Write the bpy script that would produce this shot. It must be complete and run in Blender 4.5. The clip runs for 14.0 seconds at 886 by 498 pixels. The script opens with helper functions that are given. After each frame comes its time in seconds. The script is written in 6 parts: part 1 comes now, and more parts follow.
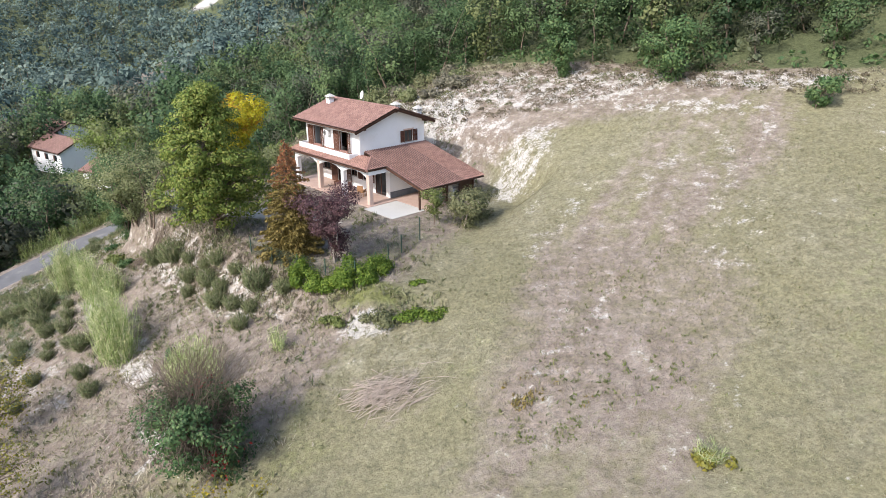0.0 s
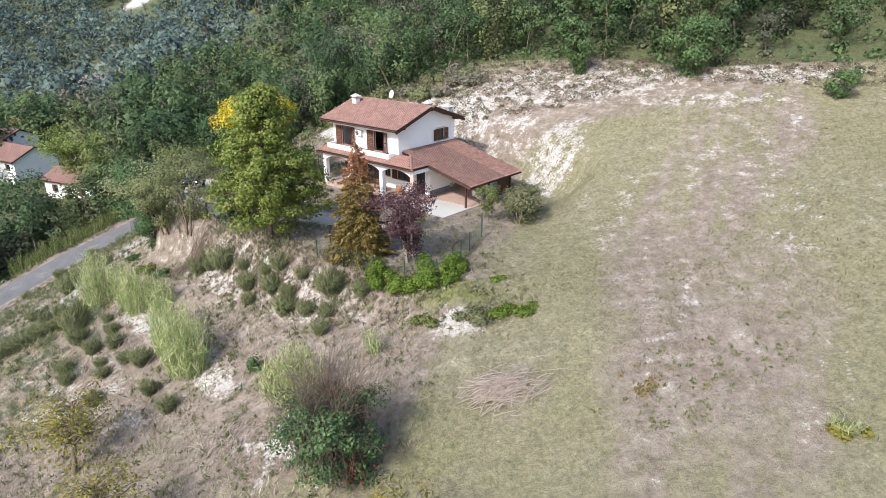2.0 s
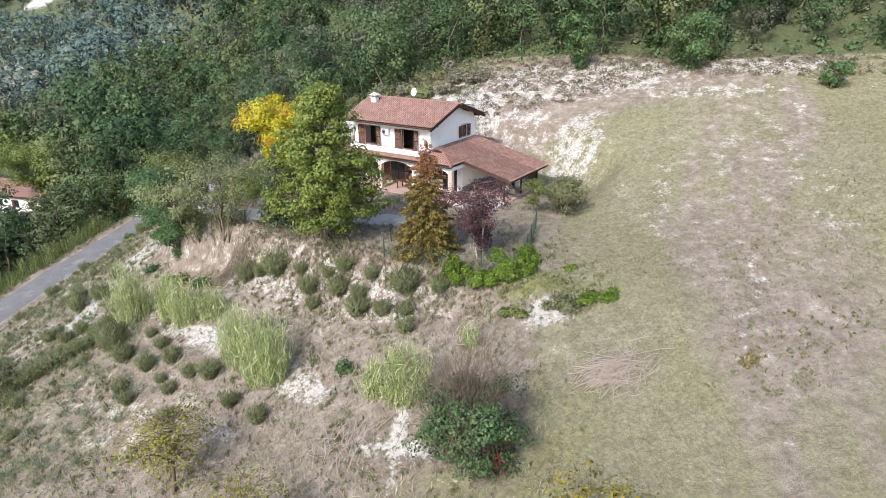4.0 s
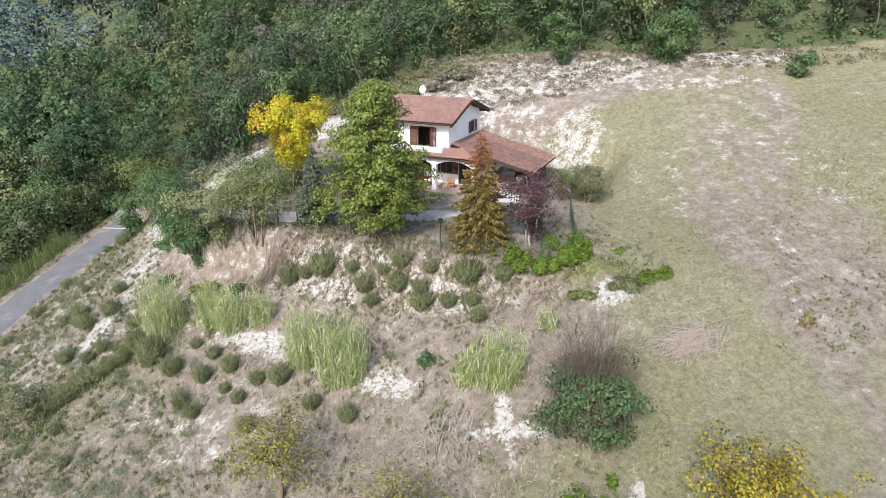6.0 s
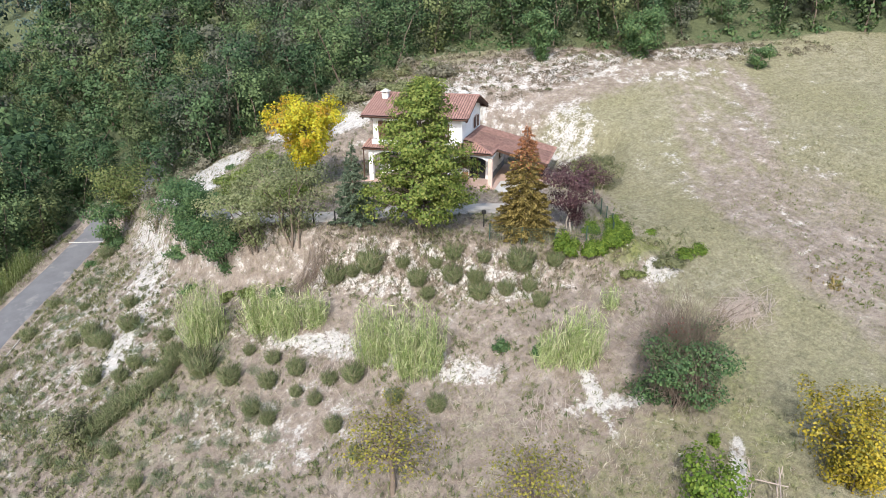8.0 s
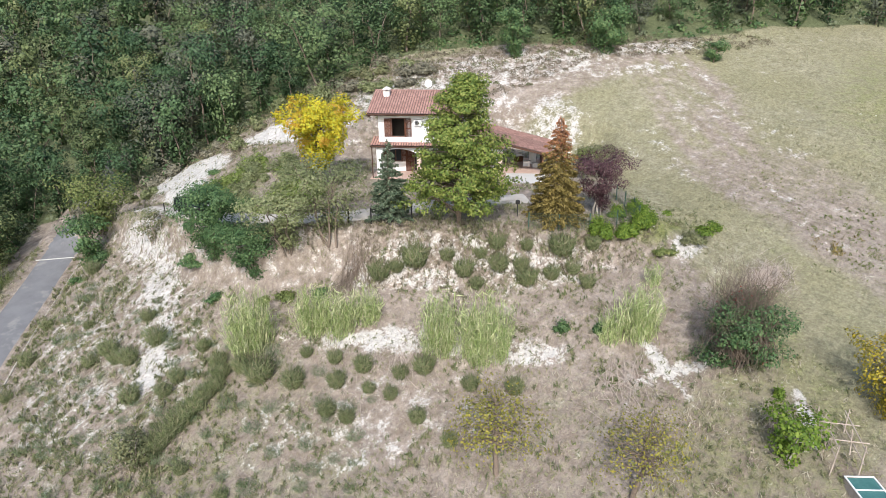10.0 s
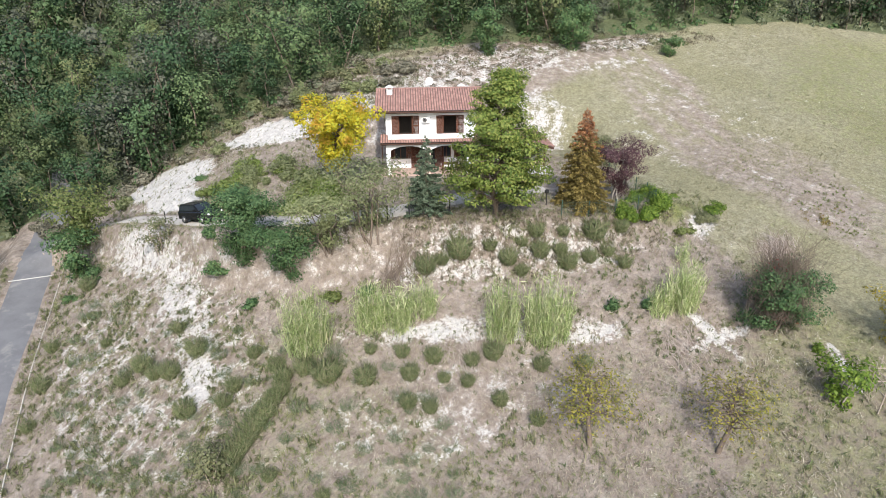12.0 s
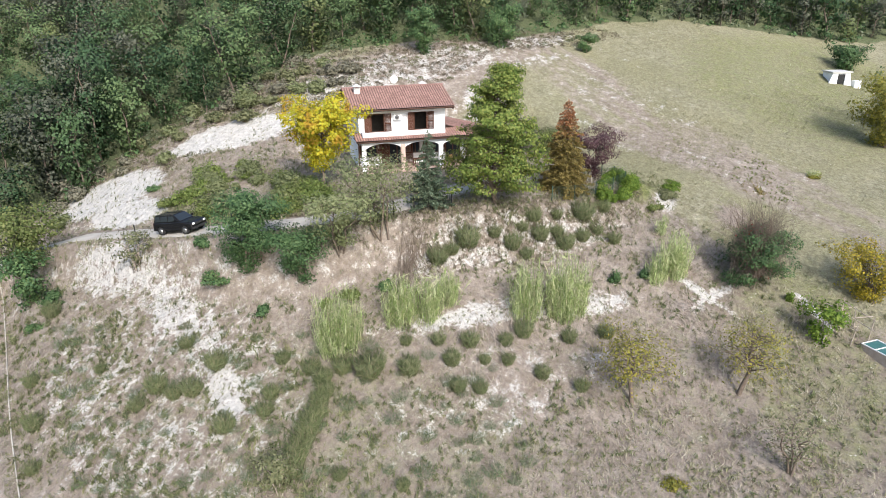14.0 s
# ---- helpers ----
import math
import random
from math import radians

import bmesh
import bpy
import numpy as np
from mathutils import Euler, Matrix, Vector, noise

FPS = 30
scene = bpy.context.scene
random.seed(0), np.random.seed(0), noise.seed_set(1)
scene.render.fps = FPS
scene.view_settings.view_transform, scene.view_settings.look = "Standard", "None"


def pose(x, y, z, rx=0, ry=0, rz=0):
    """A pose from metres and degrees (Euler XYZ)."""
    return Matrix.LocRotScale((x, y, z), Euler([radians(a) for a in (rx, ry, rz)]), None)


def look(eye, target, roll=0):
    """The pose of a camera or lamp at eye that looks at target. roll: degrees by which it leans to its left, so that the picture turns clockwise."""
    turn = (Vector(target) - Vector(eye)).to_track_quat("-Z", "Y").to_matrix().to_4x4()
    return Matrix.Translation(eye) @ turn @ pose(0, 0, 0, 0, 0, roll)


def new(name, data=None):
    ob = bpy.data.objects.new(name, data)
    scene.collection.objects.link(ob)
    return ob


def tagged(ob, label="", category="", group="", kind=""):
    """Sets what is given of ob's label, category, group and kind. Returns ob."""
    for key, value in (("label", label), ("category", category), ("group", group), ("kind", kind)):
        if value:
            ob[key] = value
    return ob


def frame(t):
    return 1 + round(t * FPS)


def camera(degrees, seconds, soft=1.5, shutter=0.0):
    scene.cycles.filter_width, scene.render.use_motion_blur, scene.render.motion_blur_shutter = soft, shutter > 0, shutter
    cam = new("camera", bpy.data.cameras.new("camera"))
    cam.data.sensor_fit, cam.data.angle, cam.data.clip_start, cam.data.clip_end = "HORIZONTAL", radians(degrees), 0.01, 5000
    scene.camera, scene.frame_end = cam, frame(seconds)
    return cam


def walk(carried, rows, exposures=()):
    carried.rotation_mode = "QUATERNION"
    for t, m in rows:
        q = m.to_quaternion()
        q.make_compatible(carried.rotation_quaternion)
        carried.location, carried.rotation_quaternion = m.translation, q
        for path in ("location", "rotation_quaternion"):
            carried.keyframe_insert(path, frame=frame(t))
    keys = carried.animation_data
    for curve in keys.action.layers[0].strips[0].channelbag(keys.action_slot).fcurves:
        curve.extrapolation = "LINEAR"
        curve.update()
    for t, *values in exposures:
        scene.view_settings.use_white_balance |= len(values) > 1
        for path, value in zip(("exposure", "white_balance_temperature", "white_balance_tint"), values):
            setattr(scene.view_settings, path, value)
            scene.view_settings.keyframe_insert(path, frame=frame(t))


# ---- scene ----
cam = camera(68.6, 14.0, soft=0.75, shutter=0.0)
METRES, EYE, TILT, LEAN, TURN = 72.0, 34.0, -20.8, 0.1, 0.0
ROWS = [
    (0.0, 0.0, 0.0, 0.0, 0.0, 0.0, -0.0),
    (0.5, -0.0296, -0.001, 0.0, -1.04, -0.03, 0.42),
    (1.0, -0.0608, -0.0004, 0.0, -2.42, -0.07, 0.99),
    (1.5, -0.0928, 0.0008, 0.0003, -3.98, -0.12, 1.61),
    (2.0, -0.126, 0.0026, 0.0008, -5.54, -0.2, 2.22),
    (2.5, -0.1601, 0.0051, 0.0017, -7.15, -0.28, 2.86),
    (3.0, -0.1948, 0.0082, 0.0028, -8.83, -0.41, 3.54),
    (5.5, -0.3696, 0.036, 0.0112, -18.84, -1.38, 7.29),
    (6.0, -0.4052, 0.0442, 0.014, -21.01, -1.66, 8.06),
    (6.5, -0.4399, 0.0539, 0.0174, -23.17, -1.97, 8.82),
    (7.0, -0.4741, 0.0649, 0.0214, -25.34, -2.33, 9.58),
    (7.5, -0.5075, 0.0771, 0.0257, -27.52, -2.7, 10.31),
    (8.0, -0.5404, 0.0903, 0.0304, -29.72, -3.11, 11.03),
    (10.5, -0.6954, 0.1739, 0.0612, -41.02, -5.61, 14.44),
    (11.0, -0.7254, 0.1947, 0.0689, -43.34, -6.17, 15.04),
    (11.5, -0.7547, 0.2168, 0.077, -45.67, -6.78, 15.63),
    (12.0, -0.783, 0.2402, 0.0854, -48.15, -7.45, 16.25),
    (12.5, -0.811, 0.2648, 0.0943, -51.01, -8.23, 16.9),
    (13.0, -0.8378, 0.291, 0.1037, -54.4, -9.19, 17.62),
    (13.5, -0.8637, 0.3186, 0.1139, -57.88, -10.25, 18.27),
    (14.0, -0.8886, 0.3473, 0.1245, -61.27, -11.3, 18.85),
]
walk(cam, [(t, pose(0, 0, EYE, TILT, LEAN, TURN) @ pose(METRES * x, METRES * y, METRES * z, 90 + pitch, roll, yaw)) for t, x, y, z, yaw, pitch, roll in ROWS],
     exposures=[(0.0, 1.04, 6450, 11.0), (7.0, 1.05, 6350, 9.5), (14.0, 1.01, 6350, 9.0)])

# ---------------------------------------------------------------- sky and sun
SUN_AZ, SUN_EL = math.atan2(-0.68, -0.73), radians(40)
to_sun = Vector((math.sin(SUN_AZ) * math.cos(SUN_EL), math.cos(SUN_AZ) * math.cos(SUN_EL), math.sin(SUN_EL)))
world = bpy.data.worlds.new("sky")
world.use_nodes = True
scene.world = world
wn = world.node_tree
sky = wn.nodes.new("ShaderNodeTexSky")
sky.sky_type, sky.sun_disc = "NISHITA", False
sky.sun_elevation, sky.sun_rotation = SUN_EL, SUN_AZ
sky.dust_density, sky.air_density = 2.5, 1.0
wn.nodes["Background"].inputs["Strength"].default_value = 0.15
wn.links.new(sky.outputs["Color"], wn.nodes["Background"].inputs["Color"])
sun_data = bpy.data.lights.new("sun", "SUN")
sun_data.energy, sun_data.angle, sun_data.color = 2.2, radians(2.0), (1.0, 0.965, 0.92)
sun = new("sun", sun_data)
sun.matrix_world = look(to_sun * 300, (0, 0, 0))

# ---------------------------------------------------------------- materials


def nodes_of(name):
    m = bpy.data.materials.new(name)
    m.use_nodes = True
    return m, m.node_tree, m.node_tree.nodes["Principled BSDF"]


def add(nt, kind, **values):
    n = nt.nodes.new(kind)
    for k, v in values.items():
        n.inputs[k.replace("_", " ")].default_value = v
    return n


def mixed(nt, fac, a, b, mode="MIX"):
    n = nt.nodes.new("ShaderNodeMix")
    n.data_type, n.blend_type = "RGBA", mode
    for sock, val in ((n.inputs[0], fac), (n.inputs[6], a), (n.inputs[7], b)):
        if hasattr(val, "links"):
            nt.links.new(val, sock)
        elif isinstance(val, tuple):
            sock.default_value = (*val[:3], 1)
        else:
            sock.default_value = val
    return n.outputs[2]


def noise_at(nt, scale, detail=4.0, rough=0.6, coord=None):
    n = add(nt, "ShaderNodeTexNoise", Scale=scale, Detail=detail, Roughness=rough)
    if coord is None:
        coord = nt.nodes.new("ShaderNodeTexCoord").outputs["Object"]
    nt.links.new(coord, n.inputs["Vector"])
    return n.outputs["Fac"]


def ranged(nt, value, a, b, c=0.0, d=1.0):
    n = nt.nodes.new("ShaderNodeMapRange")
    nt.links.new(value, n.inputs[0])
    for i, v in enumerate((a, b, c, d)):
        n.inputs[i + 1].default_value = v
    return n.outputs[0]


def maths(nt, op, a, b):
    n = nt.nodes.new("ShaderNodeMath")
    n.operation = op
    for sock, val in zip(n.inputs, (a, b)):
        if hasattr(val, "links"):
            nt.links.new(val, sock)
        else:
            sock.default_value = val
    return n.outputs[0]


def surface(name, c1, c2, scale=6.0, fine=60.0, rough=0.8, bump=0.3, metal=0.0, worn=None, per_piece=0.0, spec=0.3, cells=0.0):
    """A worn surface: two colours mixed by a coarse noise, grain by a fine one."""
    m, nt, p = nodes_of(name)
    big, small = noise_at(nt, scale), noise_at(nt, fine, 3.0)
    col = mixed(nt, ranged(nt, big, 0.35, 0.65), c1, c2)
    col = mixed(nt, 0.35, col, mixed(nt, small, tuple(v * 0.6 for v in c1), tuple(min(1, v * 1.3) for v in c2)))
    if worn:
        col = mixed(nt, ranged(nt, noise_at(nt, scale * 0.6, 6.0, 0.7), 0.56, 0.66), col, worn)
    if cells:
        snap = nt.nodes.new("ShaderNodeVectorMath")
        snap.operation = "SNAP"
        snap.inputs[1].default_value = (cells, cells * 1.5, cells)
        nt.links.new(nt.nodes.new("ShaderNodeTexCoord").outputs["Object"], snap.inputs[0])
        cell = nt.nodes.new("ShaderNodeTexWhiteNoise")
        nt.links.new(snap.outputs[0], cell.inputs["Vector"])
        col = mixed(nt, 0.42, col, mixed(nt, cell.outputs["Value"], tuple(v * 0.6 for v in c1), tuple(min(1, v * 1.35) for v in c2)))
    if per_piece:
        info = nt.nodes.new("ShaderNodeObjectInfo")
        col = mixed(nt, per_piece, col, mixed(nt, info.outputs["Random"], tuple(v * 0.5 for v in c1), tuple(min(1, v * 1.5) for v in c2)))
    nt.links.new(col, p.inputs["Base Color"])
    p.inputs["Roughness"].default_value, p.inputs["Metallic"].default_value = rough, metal
    p.inputs["Specular IOR Level"].default_value = spec
    b = add(nt, "ShaderNodeBump", Strength=bump, Distance=0.02)
    nt.links.new(small, b.inputs["Height"])
    nt.links.new(b.outputs[0], p.inputs["Normal"])
    return m


def foliage(name, tones, patch=0.35, through_light=0.35, patch_tones=None, patch_cut=(0.52, 0.6), by_tree=0.0, rounding=0.45):
    """Leaves: each leaf a tone of its own, with patches across the crown; some light passes through.
    by_tree: how far the tone belongs to the whole tree. rounding: how far leaves shade as the clump they sit on."""
    m, nt, p = nodes_of(name)
    geo = nt.nodes.new("ShaderNodeNewGeometry")
    ramp = nt.nodes.new("ShaderNodeValToRGB")
    els = ramp.color_ramp.elements
    while len(els) < len(tones):
        els.new(0.5)
    for i, c in enumerate(tones):
        els[i].position, els[i].color = i / max(1, len(tones) - 1), (*c, 1)
    tone = geo.outputs["Random Per Island"]
    if by_tree:
        own = nt.nodes.new("ShaderNodeAttribute")
        own.attribute_name = "tone"
        tone = maths(nt, "ADD", maths(nt, "MULTIPLY", own.outputs["Fac"], by_tree), maths(nt, "MULTIPLY", tone, 1 - by_tree))
    nt.links.new(tone, ramp.inputs[0])
    col = ramp.outputs[0]
    if patch_tones:
        col = mixed(nt, ranged(nt, noise_at(nt, patch, 2.0), *patch_cut), col, mixed(nt, geo.outputs["Random Per Island"], *patch_tones))
    info = nt.nodes.new("ShaderNodeObjectInfo")
    col = mixed(nt, 0.25, col, mixed(nt, info.outputs["Random"], (0.55, 0.55, 0.5), (1.0, 1.0, 0.9)), "MULTIPLY")
    nt.links.new(col, p.inputs["Base Color"])
    p.inputs["Roughness"].default_value = 0.6
    p.inputs["Specular IOR Level"].default_value = 0.25
    tr = nt.nodes.new("ShaderNodeBsdfTranslucent")
    nt.links.new(col, tr.inputs["Color"])
    # leaves of a clump share much of its rounded shape
    shape = nt.nodes.new("ShaderNodeAttribute")
    shape.attribute_name = "outward"
    turn = nt.nodes.new("ShaderNodeVectorTransform")
    turn.vector_type, turn.convert_from, turn.convert_to = "VECTOR", "OBJECT", "WORLD"
    nt.links.new(shape.outputs["Vector"], turn.inputs[0])
    grow = nt.nodes.new("ShaderNodeVectorMath")
    grow.operation = "SCALE"
    grow.inputs["Scale"].default_value = rounding / (1.0001 - rounding)
    nt.links.new(turn.outputs[0], grow.inputs[0])
    both = nt.nodes.new("ShaderNodeVectorMath")
    both.operation = "ADD"
    nt.links.new(geo.outputs["Normal"], both.inputs[0])
    nt.links.new(grow.outputs[0], both.inputs[1])
    unit = nt.nodes.new("ShaderNodeVectorMath")
    unit.operation = "NORMALIZE"
    nt.links.new(both.outputs[0], unit.inputs[0])
    nt.links.new(unit.outputs[0], p.inputs["Normal"])
    m.cycles.use_bump_map_correction = False
    mx = nt.nodes.new("ShaderNodeMixShader")
    mx.inputs[0].default_value = through_light
    nt.links.new(p.outputs[0], mx.inputs[1])
    nt.links.new(tr.outputs[0], mx.inputs[2])
    nt.links.new(mx.outputs[0], nt.nodes["Material Output"].inputs["Surface"])
    return m


def ground_material():
    m, nt, p = nodes_of("dry_ground")
    def attr(n):
        a = nt.nodes.new("ShaderNodeAttribute")
        a.attribute_name = n
        return a.outputs["Fac"]
    n_big, n_mid = noise_at(nt, 0.12, 5.0), noise_at(nt, 0.9, 6.0, 0.7)
    n_fine, n_grain = noise_at(nt, 5.0, 5.0, 0.75), noise_at(nt, 22.0, 4.0, 0.8)
    straw = mixed(nt, ranged(nt, n_mid, 0.3, 0.7), (0.188, 0.174, 0.106), (0.32, 0.30, 0.212))
    straw = mixed(nt, ranged(nt, n_big, 0.4, 0.62), straw, (0.24, 0.225, 0.138))
    soil = mixed(nt, ranged(nt, n_mid, 0.32, 0.68), (0.205, 0.164, 0.132), (0.405, 0.348, 0.302))
    soil = mixed(nt, ranged(nt, n_fine, 0.48, 0.68), soil, (0.165, 0.14, 0.10))
    grass = mixed(nt, n_fine, (0.10, 0.125, 0.045), (0.25, 0.25, 0.10))
    clay = mixed(nt, ranged(nt, n_fine, 0.35, 0.7), (0.57, 0.555, 0.525), (0.43, 0.40, 0.365))
    litter = mixed(nt, n_fine, (0.075, 0.09, 0.045), (0.14, 0.155, 0.08))
    def cut(n, noise_value, amount, lo, hi):
        return ranged(nt, maths(nt, "ADD", attr(n), maths(nt, "MULTIPLY", maths(nt, "SUBTRACT", noise_value, 0.5), amount)), lo, hi)
    col = mixed(nt, cut("soil", n_mid, 0.9, 0.35, 0.65), straw, soil)
    col = mixed(nt, cut("lush", n_mid, 1.1, 0.4, 0.8), col, grass)
    col = mixed(nt, cut("wood", n_mid, 0.6, 0.4, 0.6), col, litter)
    bare = maths(nt, "ADD", maths(nt, "MULTIPLY", n_mid, 0.6), maths(nt, "MULTIPLY", n_fine, 0.4))
    col = mixed(nt, cut("bare", bare, 3.2, 0.43, 0.66), col, clay)
    n_tuft = noise_at(nt, 2.2, 4.0, 0.7)
    speck = maths(nt, "ADD", maths(nt, "MULTIPLY", n_fine, 0.45), maths(nt, "MULTIPLY", n_grain, 0.2))
    speck = maths(nt, "ADD", speck, maths(nt, "MULTIPLY", n_tuft, 0.35))
    tint = ranged(nt, speck, 0.38, 0.62, 0.55, 1.4)
    shade = nt.nodes.new("ShaderNodeCombineColor")
    for k in range(3):
        nt.links.new(tint, shade.inputs[k])
    col = mixed(nt, 1.0, col, shade.outputs[0], "MULTIPLY")
    nt.links.new(col, p.inputs["Base Color"])
    p.inputs["Roughness"].default_value = 0.95
    p.inputs["Specular IOR Level"].default_value = 0.1
    h = maths(nt, "ADD", maths(nt, "MULTIPLY", n_fine, 0.8), maths(nt, "MULTIPLY", n_grain, 0.35))
    b = add(nt, "ShaderNodeBump", Strength=0.9, Distance=0.22)
    nt.links.new(h, b.inputs["Height"])
    nt.links.new(b.outputs[0], p.inputs["Normal"])
    return m


def pane_material():
    m, nt, p = nodes_of("window_glass")
    p.inputs["Base Color"].default_value = (0.02, 0.025, 0.03, 1)
    p.inputs["Roughness"].default_value = 0.06
    return m


M_GROUND = ground_material()
M_PLASTER = surface("white_plaster", (0.84, 0.845, 0.85), (0.79, 0.795, 0.80), 0.7, 40, 0.9, 0.12, worn=(0.74, 0.735, 0.72))
M_PLINTH = surface("grey_plinth", (0.13, 0.14, 0.16), (0.19, 0.2, 0.22), 3, 50, 0.8)
M_TILE = surface("terracotta_tiles", (0.205, 0.115, 0.10), (0.26, 0.158, 0.14), 0.6, 14, 0.9, 0.3, cells=0.24)
# pan tiles: weathering, plus the shadow between tile rows painted in as darker colour
M_PAN_SHADED = surface("shaded_weathered_pan_tiles", (0.085, 0.056, 0.05), (0.125, 0.085, 0.075), 0.9, 14, 0.95, 0.3)
M_TILE_LOW = surface("orange_terracotta_tiles", (0.24, 0.128, 0.102), (0.315, 0.185, 0.152), 0.6, 14, 0.9, 0.3, cells=0.24)
M_FLOOR = surface("porch_floor_tiles", (0.42, 0.29, 0.235), (0.50, 0.37, 0.31), 1.5, 20, 0.6, 0.1)
M_CONCRETE = surface("pale_concrete", (0.52, 0.51, 0.48), (0.42, 0.41, 0.39), 0.8, 30, 0.9, 0.2)
M_WOOD = surface("dark_brown_wood", (0.075, 0.03, 0.018), (0.12, 0.05, 0.03), 4, 60, 0.55, 0.2)
M_BEAM = surface("roof_timber", (0.045, 0.022, 0.014), (0.08, 0.04, 0.025), 3, 50, 0.7, 0.2)
M_PILLAR = surface("pink_brick_pillar", (0.52, 0.38, 0.32), (0.60, 0.47, 0.40), 6, 40, 0.9, 0.3)
# near-black colour that stands in for shade inside the rooms
M_ROOM_SHADE = surface("painted_room_shade", (0.025, 0.022, 0.02), (0.04, 0.035, 0.03), 3, 20, 0.9, 0.0)
M_GLASS = pane_material()
M_METAL = surface("painted_green_metal", (0.03, 0.06, 0.045), (0.045, 0.08, 0.06), 5, 60, 0.5, 0.1)
M_GREY = surface("grey_metal", (0.35, 0.35, 0.35), (0.45, 0.45, 0.45), 4, 50, 0.45, 0.1, metal=0.5)
M_WHITE = surface("white_enamel", (0.78, 0.78, 0.77), (0.72, 0.72, 0.71), 3, 50, 0.35, 0.05)
M_ASPHALT = surface("worn_asphalt", (0.115, 0.115, 0.12), (0.16, 0.16, 0.165), 0.6, 18, 0.95, 0.4, worn=(0.21, 0.205, 0.195))
M_GRAVEL = surface("pale_gravel", (0.48, 0.45, 0.40), (0.34, 0.31, 0.27), 0.5, 12, 0.95, 0.5, worn=(0.24, 0.22, 0.17))
M_BARK = surface("bark", (0.10, 0.075, 0.055), (0.19, 0.15, 0.12), 3, 30, 0.95, 0.6)
M_BARK_PALE = surface("pale_bark", (0.24, 0.21, 0.18), (0.34, 0.31, 0.27), 3, 30, 0.95, 0.5)
M_TWIG = surface("dry_twigs", (0.30, 0.24, 0.20), (0.42, 0.36, 0.31), 3, 30, 0.95, 0.3)
M_BLACK = surface("black_car_paint", (0.006, 0.006, 0.008), (0.012, 0.012, 0.014), 2, 30, 0.25, 0.0, spec=0.5)
M_RUBBER = surface("black_rubber", (0.015, 0.015, 0.015), (0.03, 0.03, 0.03), 5, 50, 0.85, 0.2)
M_ALLOY = surface("alloy_wheel", (0.3, 0.3, 0.31), (0.4, 0.4, 0.41), 3, 40, 0.35, 0.0, metal=0.9)
M_LAMP = surface("red_lamp_glass", (0.25, 0.01, 0.01), (0.3, 0.02, 0.02), 3, 40, 0.2, 0.0)

L_FOREST = foliage("woodland_leaves", ((0.055, 0.115, 0.047), (0.105, 0.185, 0.075), (0.175, 0.25, 0.10)), 0.07, 0.4)
L_FOREST_OLIVE = foliage("olive_woodland_leaves", ((0.105, 0.15, 0.05), (0.18, 0.23, 0.08), (0.26, 0.295, 0.115)), 0.07, 0.4)
L_FOREST_DULL = foliage("dull_woodland_leaves", ((0.085, 0.11, 0.065), (0.145, 0.17, 0.10), (0.21, 0.225, 0.15)), 0.07, 0.35)
W_GREEN = foliage("wood_green_leaves", ((0.045, 0.085, 0.045), (0.08, 0.14, 0.065), (0.125, 0.195, 0.085), (0.185, 0.25, 0.11)), 0.07, 0.45, by_tree=0.75, rounding=0.6)
W_OLIVE = foliage("wood_olive_leaves", ((0.08, 0.115, 0.05), (0.13, 0.17, 0.075), (0.185, 0.225, 0.095), (0.245, 0.265, 0.125)), 0.07, 0.45, by_tree=0.75, rounding=0.6)
W_DULL = foliage("wood_greyish_leaves", ((0.08, 0.092, 0.066), (0.12, 0.132, 0.095), (0.165, 0.172, 0.125), (0.215, 0.21, 0.16)), 0.07, 0.4, by_tree=0.75, rounding=0.6)
# far leaves: the haze of distance is mixed into their colour as a bluish lift
W_FAR_HAZED = foliage("hazed_distant_leaves", ((0.095, 0.15, 0.14), (0.14, 0.20, 0.18), (0.185, 0.25, 0.22), (0.25, 0.305, 0.265)), 0.02, 0.4, by_tree=0.8, rounding=0.7)
W_FAR_HAZED_DARK = foliage("hazed_distant_dark_leaves", ((0.08, 0.13, 0.128), (0.115, 0.17, 0.16), (0.155, 0.215, 0.19)), 0.02, 0.4, by_tree=0.8, rounding=0.7)
L_FIELD = foliage("field_grass_blades", ((0.19, 0.18, 0.10), (0.25, 0.235, 0.145), (0.31, 0.29, 0.20)), 0.3, 0.2)
L_CEDAR = foliage("soft_green_needles", ((0.085, 0.135, 0.03), (0.15, 0.21, 0.045), (0.225, 0.28, 0.065), (0.30, 0.315, 0.09)), 0.5, 0.4, rounding=0.5)
L_BROWN = foliage("brown_needles", ((0.12, 0.10, 0.03), (0.21, 0.165, 0.05), (0.30, 0.23, 0.08)), 0.3, 0.2)
L_RUST = foliage("rust_needles", ((0.20, 0.085, 0.04), (0.33, 0.14, 0.07), (0.38, 0.2, 0.1)), 0.3, 0.2)
L_PURPLE = foliage("purple_leaves", ((0.04, 0.018, 0.024), (0.075, 0.036, 0.045), (0.14, 0.08, 0.085)), 0.5, 0.2)
L_BLUEFIR = foliage("blue_green_needles", ((0.065, 0.105, 0.065), (0.125, 0.17, 0.11), (0.195, 0.235, 0.16)), 0.5, 0.3)
L_GOLD = foliage("golden_leaves", ((0.16, 0.17, 0.03), (0.36, 0.29, 0.03), (0.5, 0.38, 0.04), (0.26, 0.25, 0.06)), 0.6, 0.35)
L_YELLOW = foliage("yellow_leaves", ((0.46, 0.36, 0.02), (0.58, 0.50, 0.035), (0.40, 0.46, 0.05)), 0.45, 0.4, ((0.42, 0.25, 0.025), (0.52, 0.34, 0.05)), (0.56, 0.62))
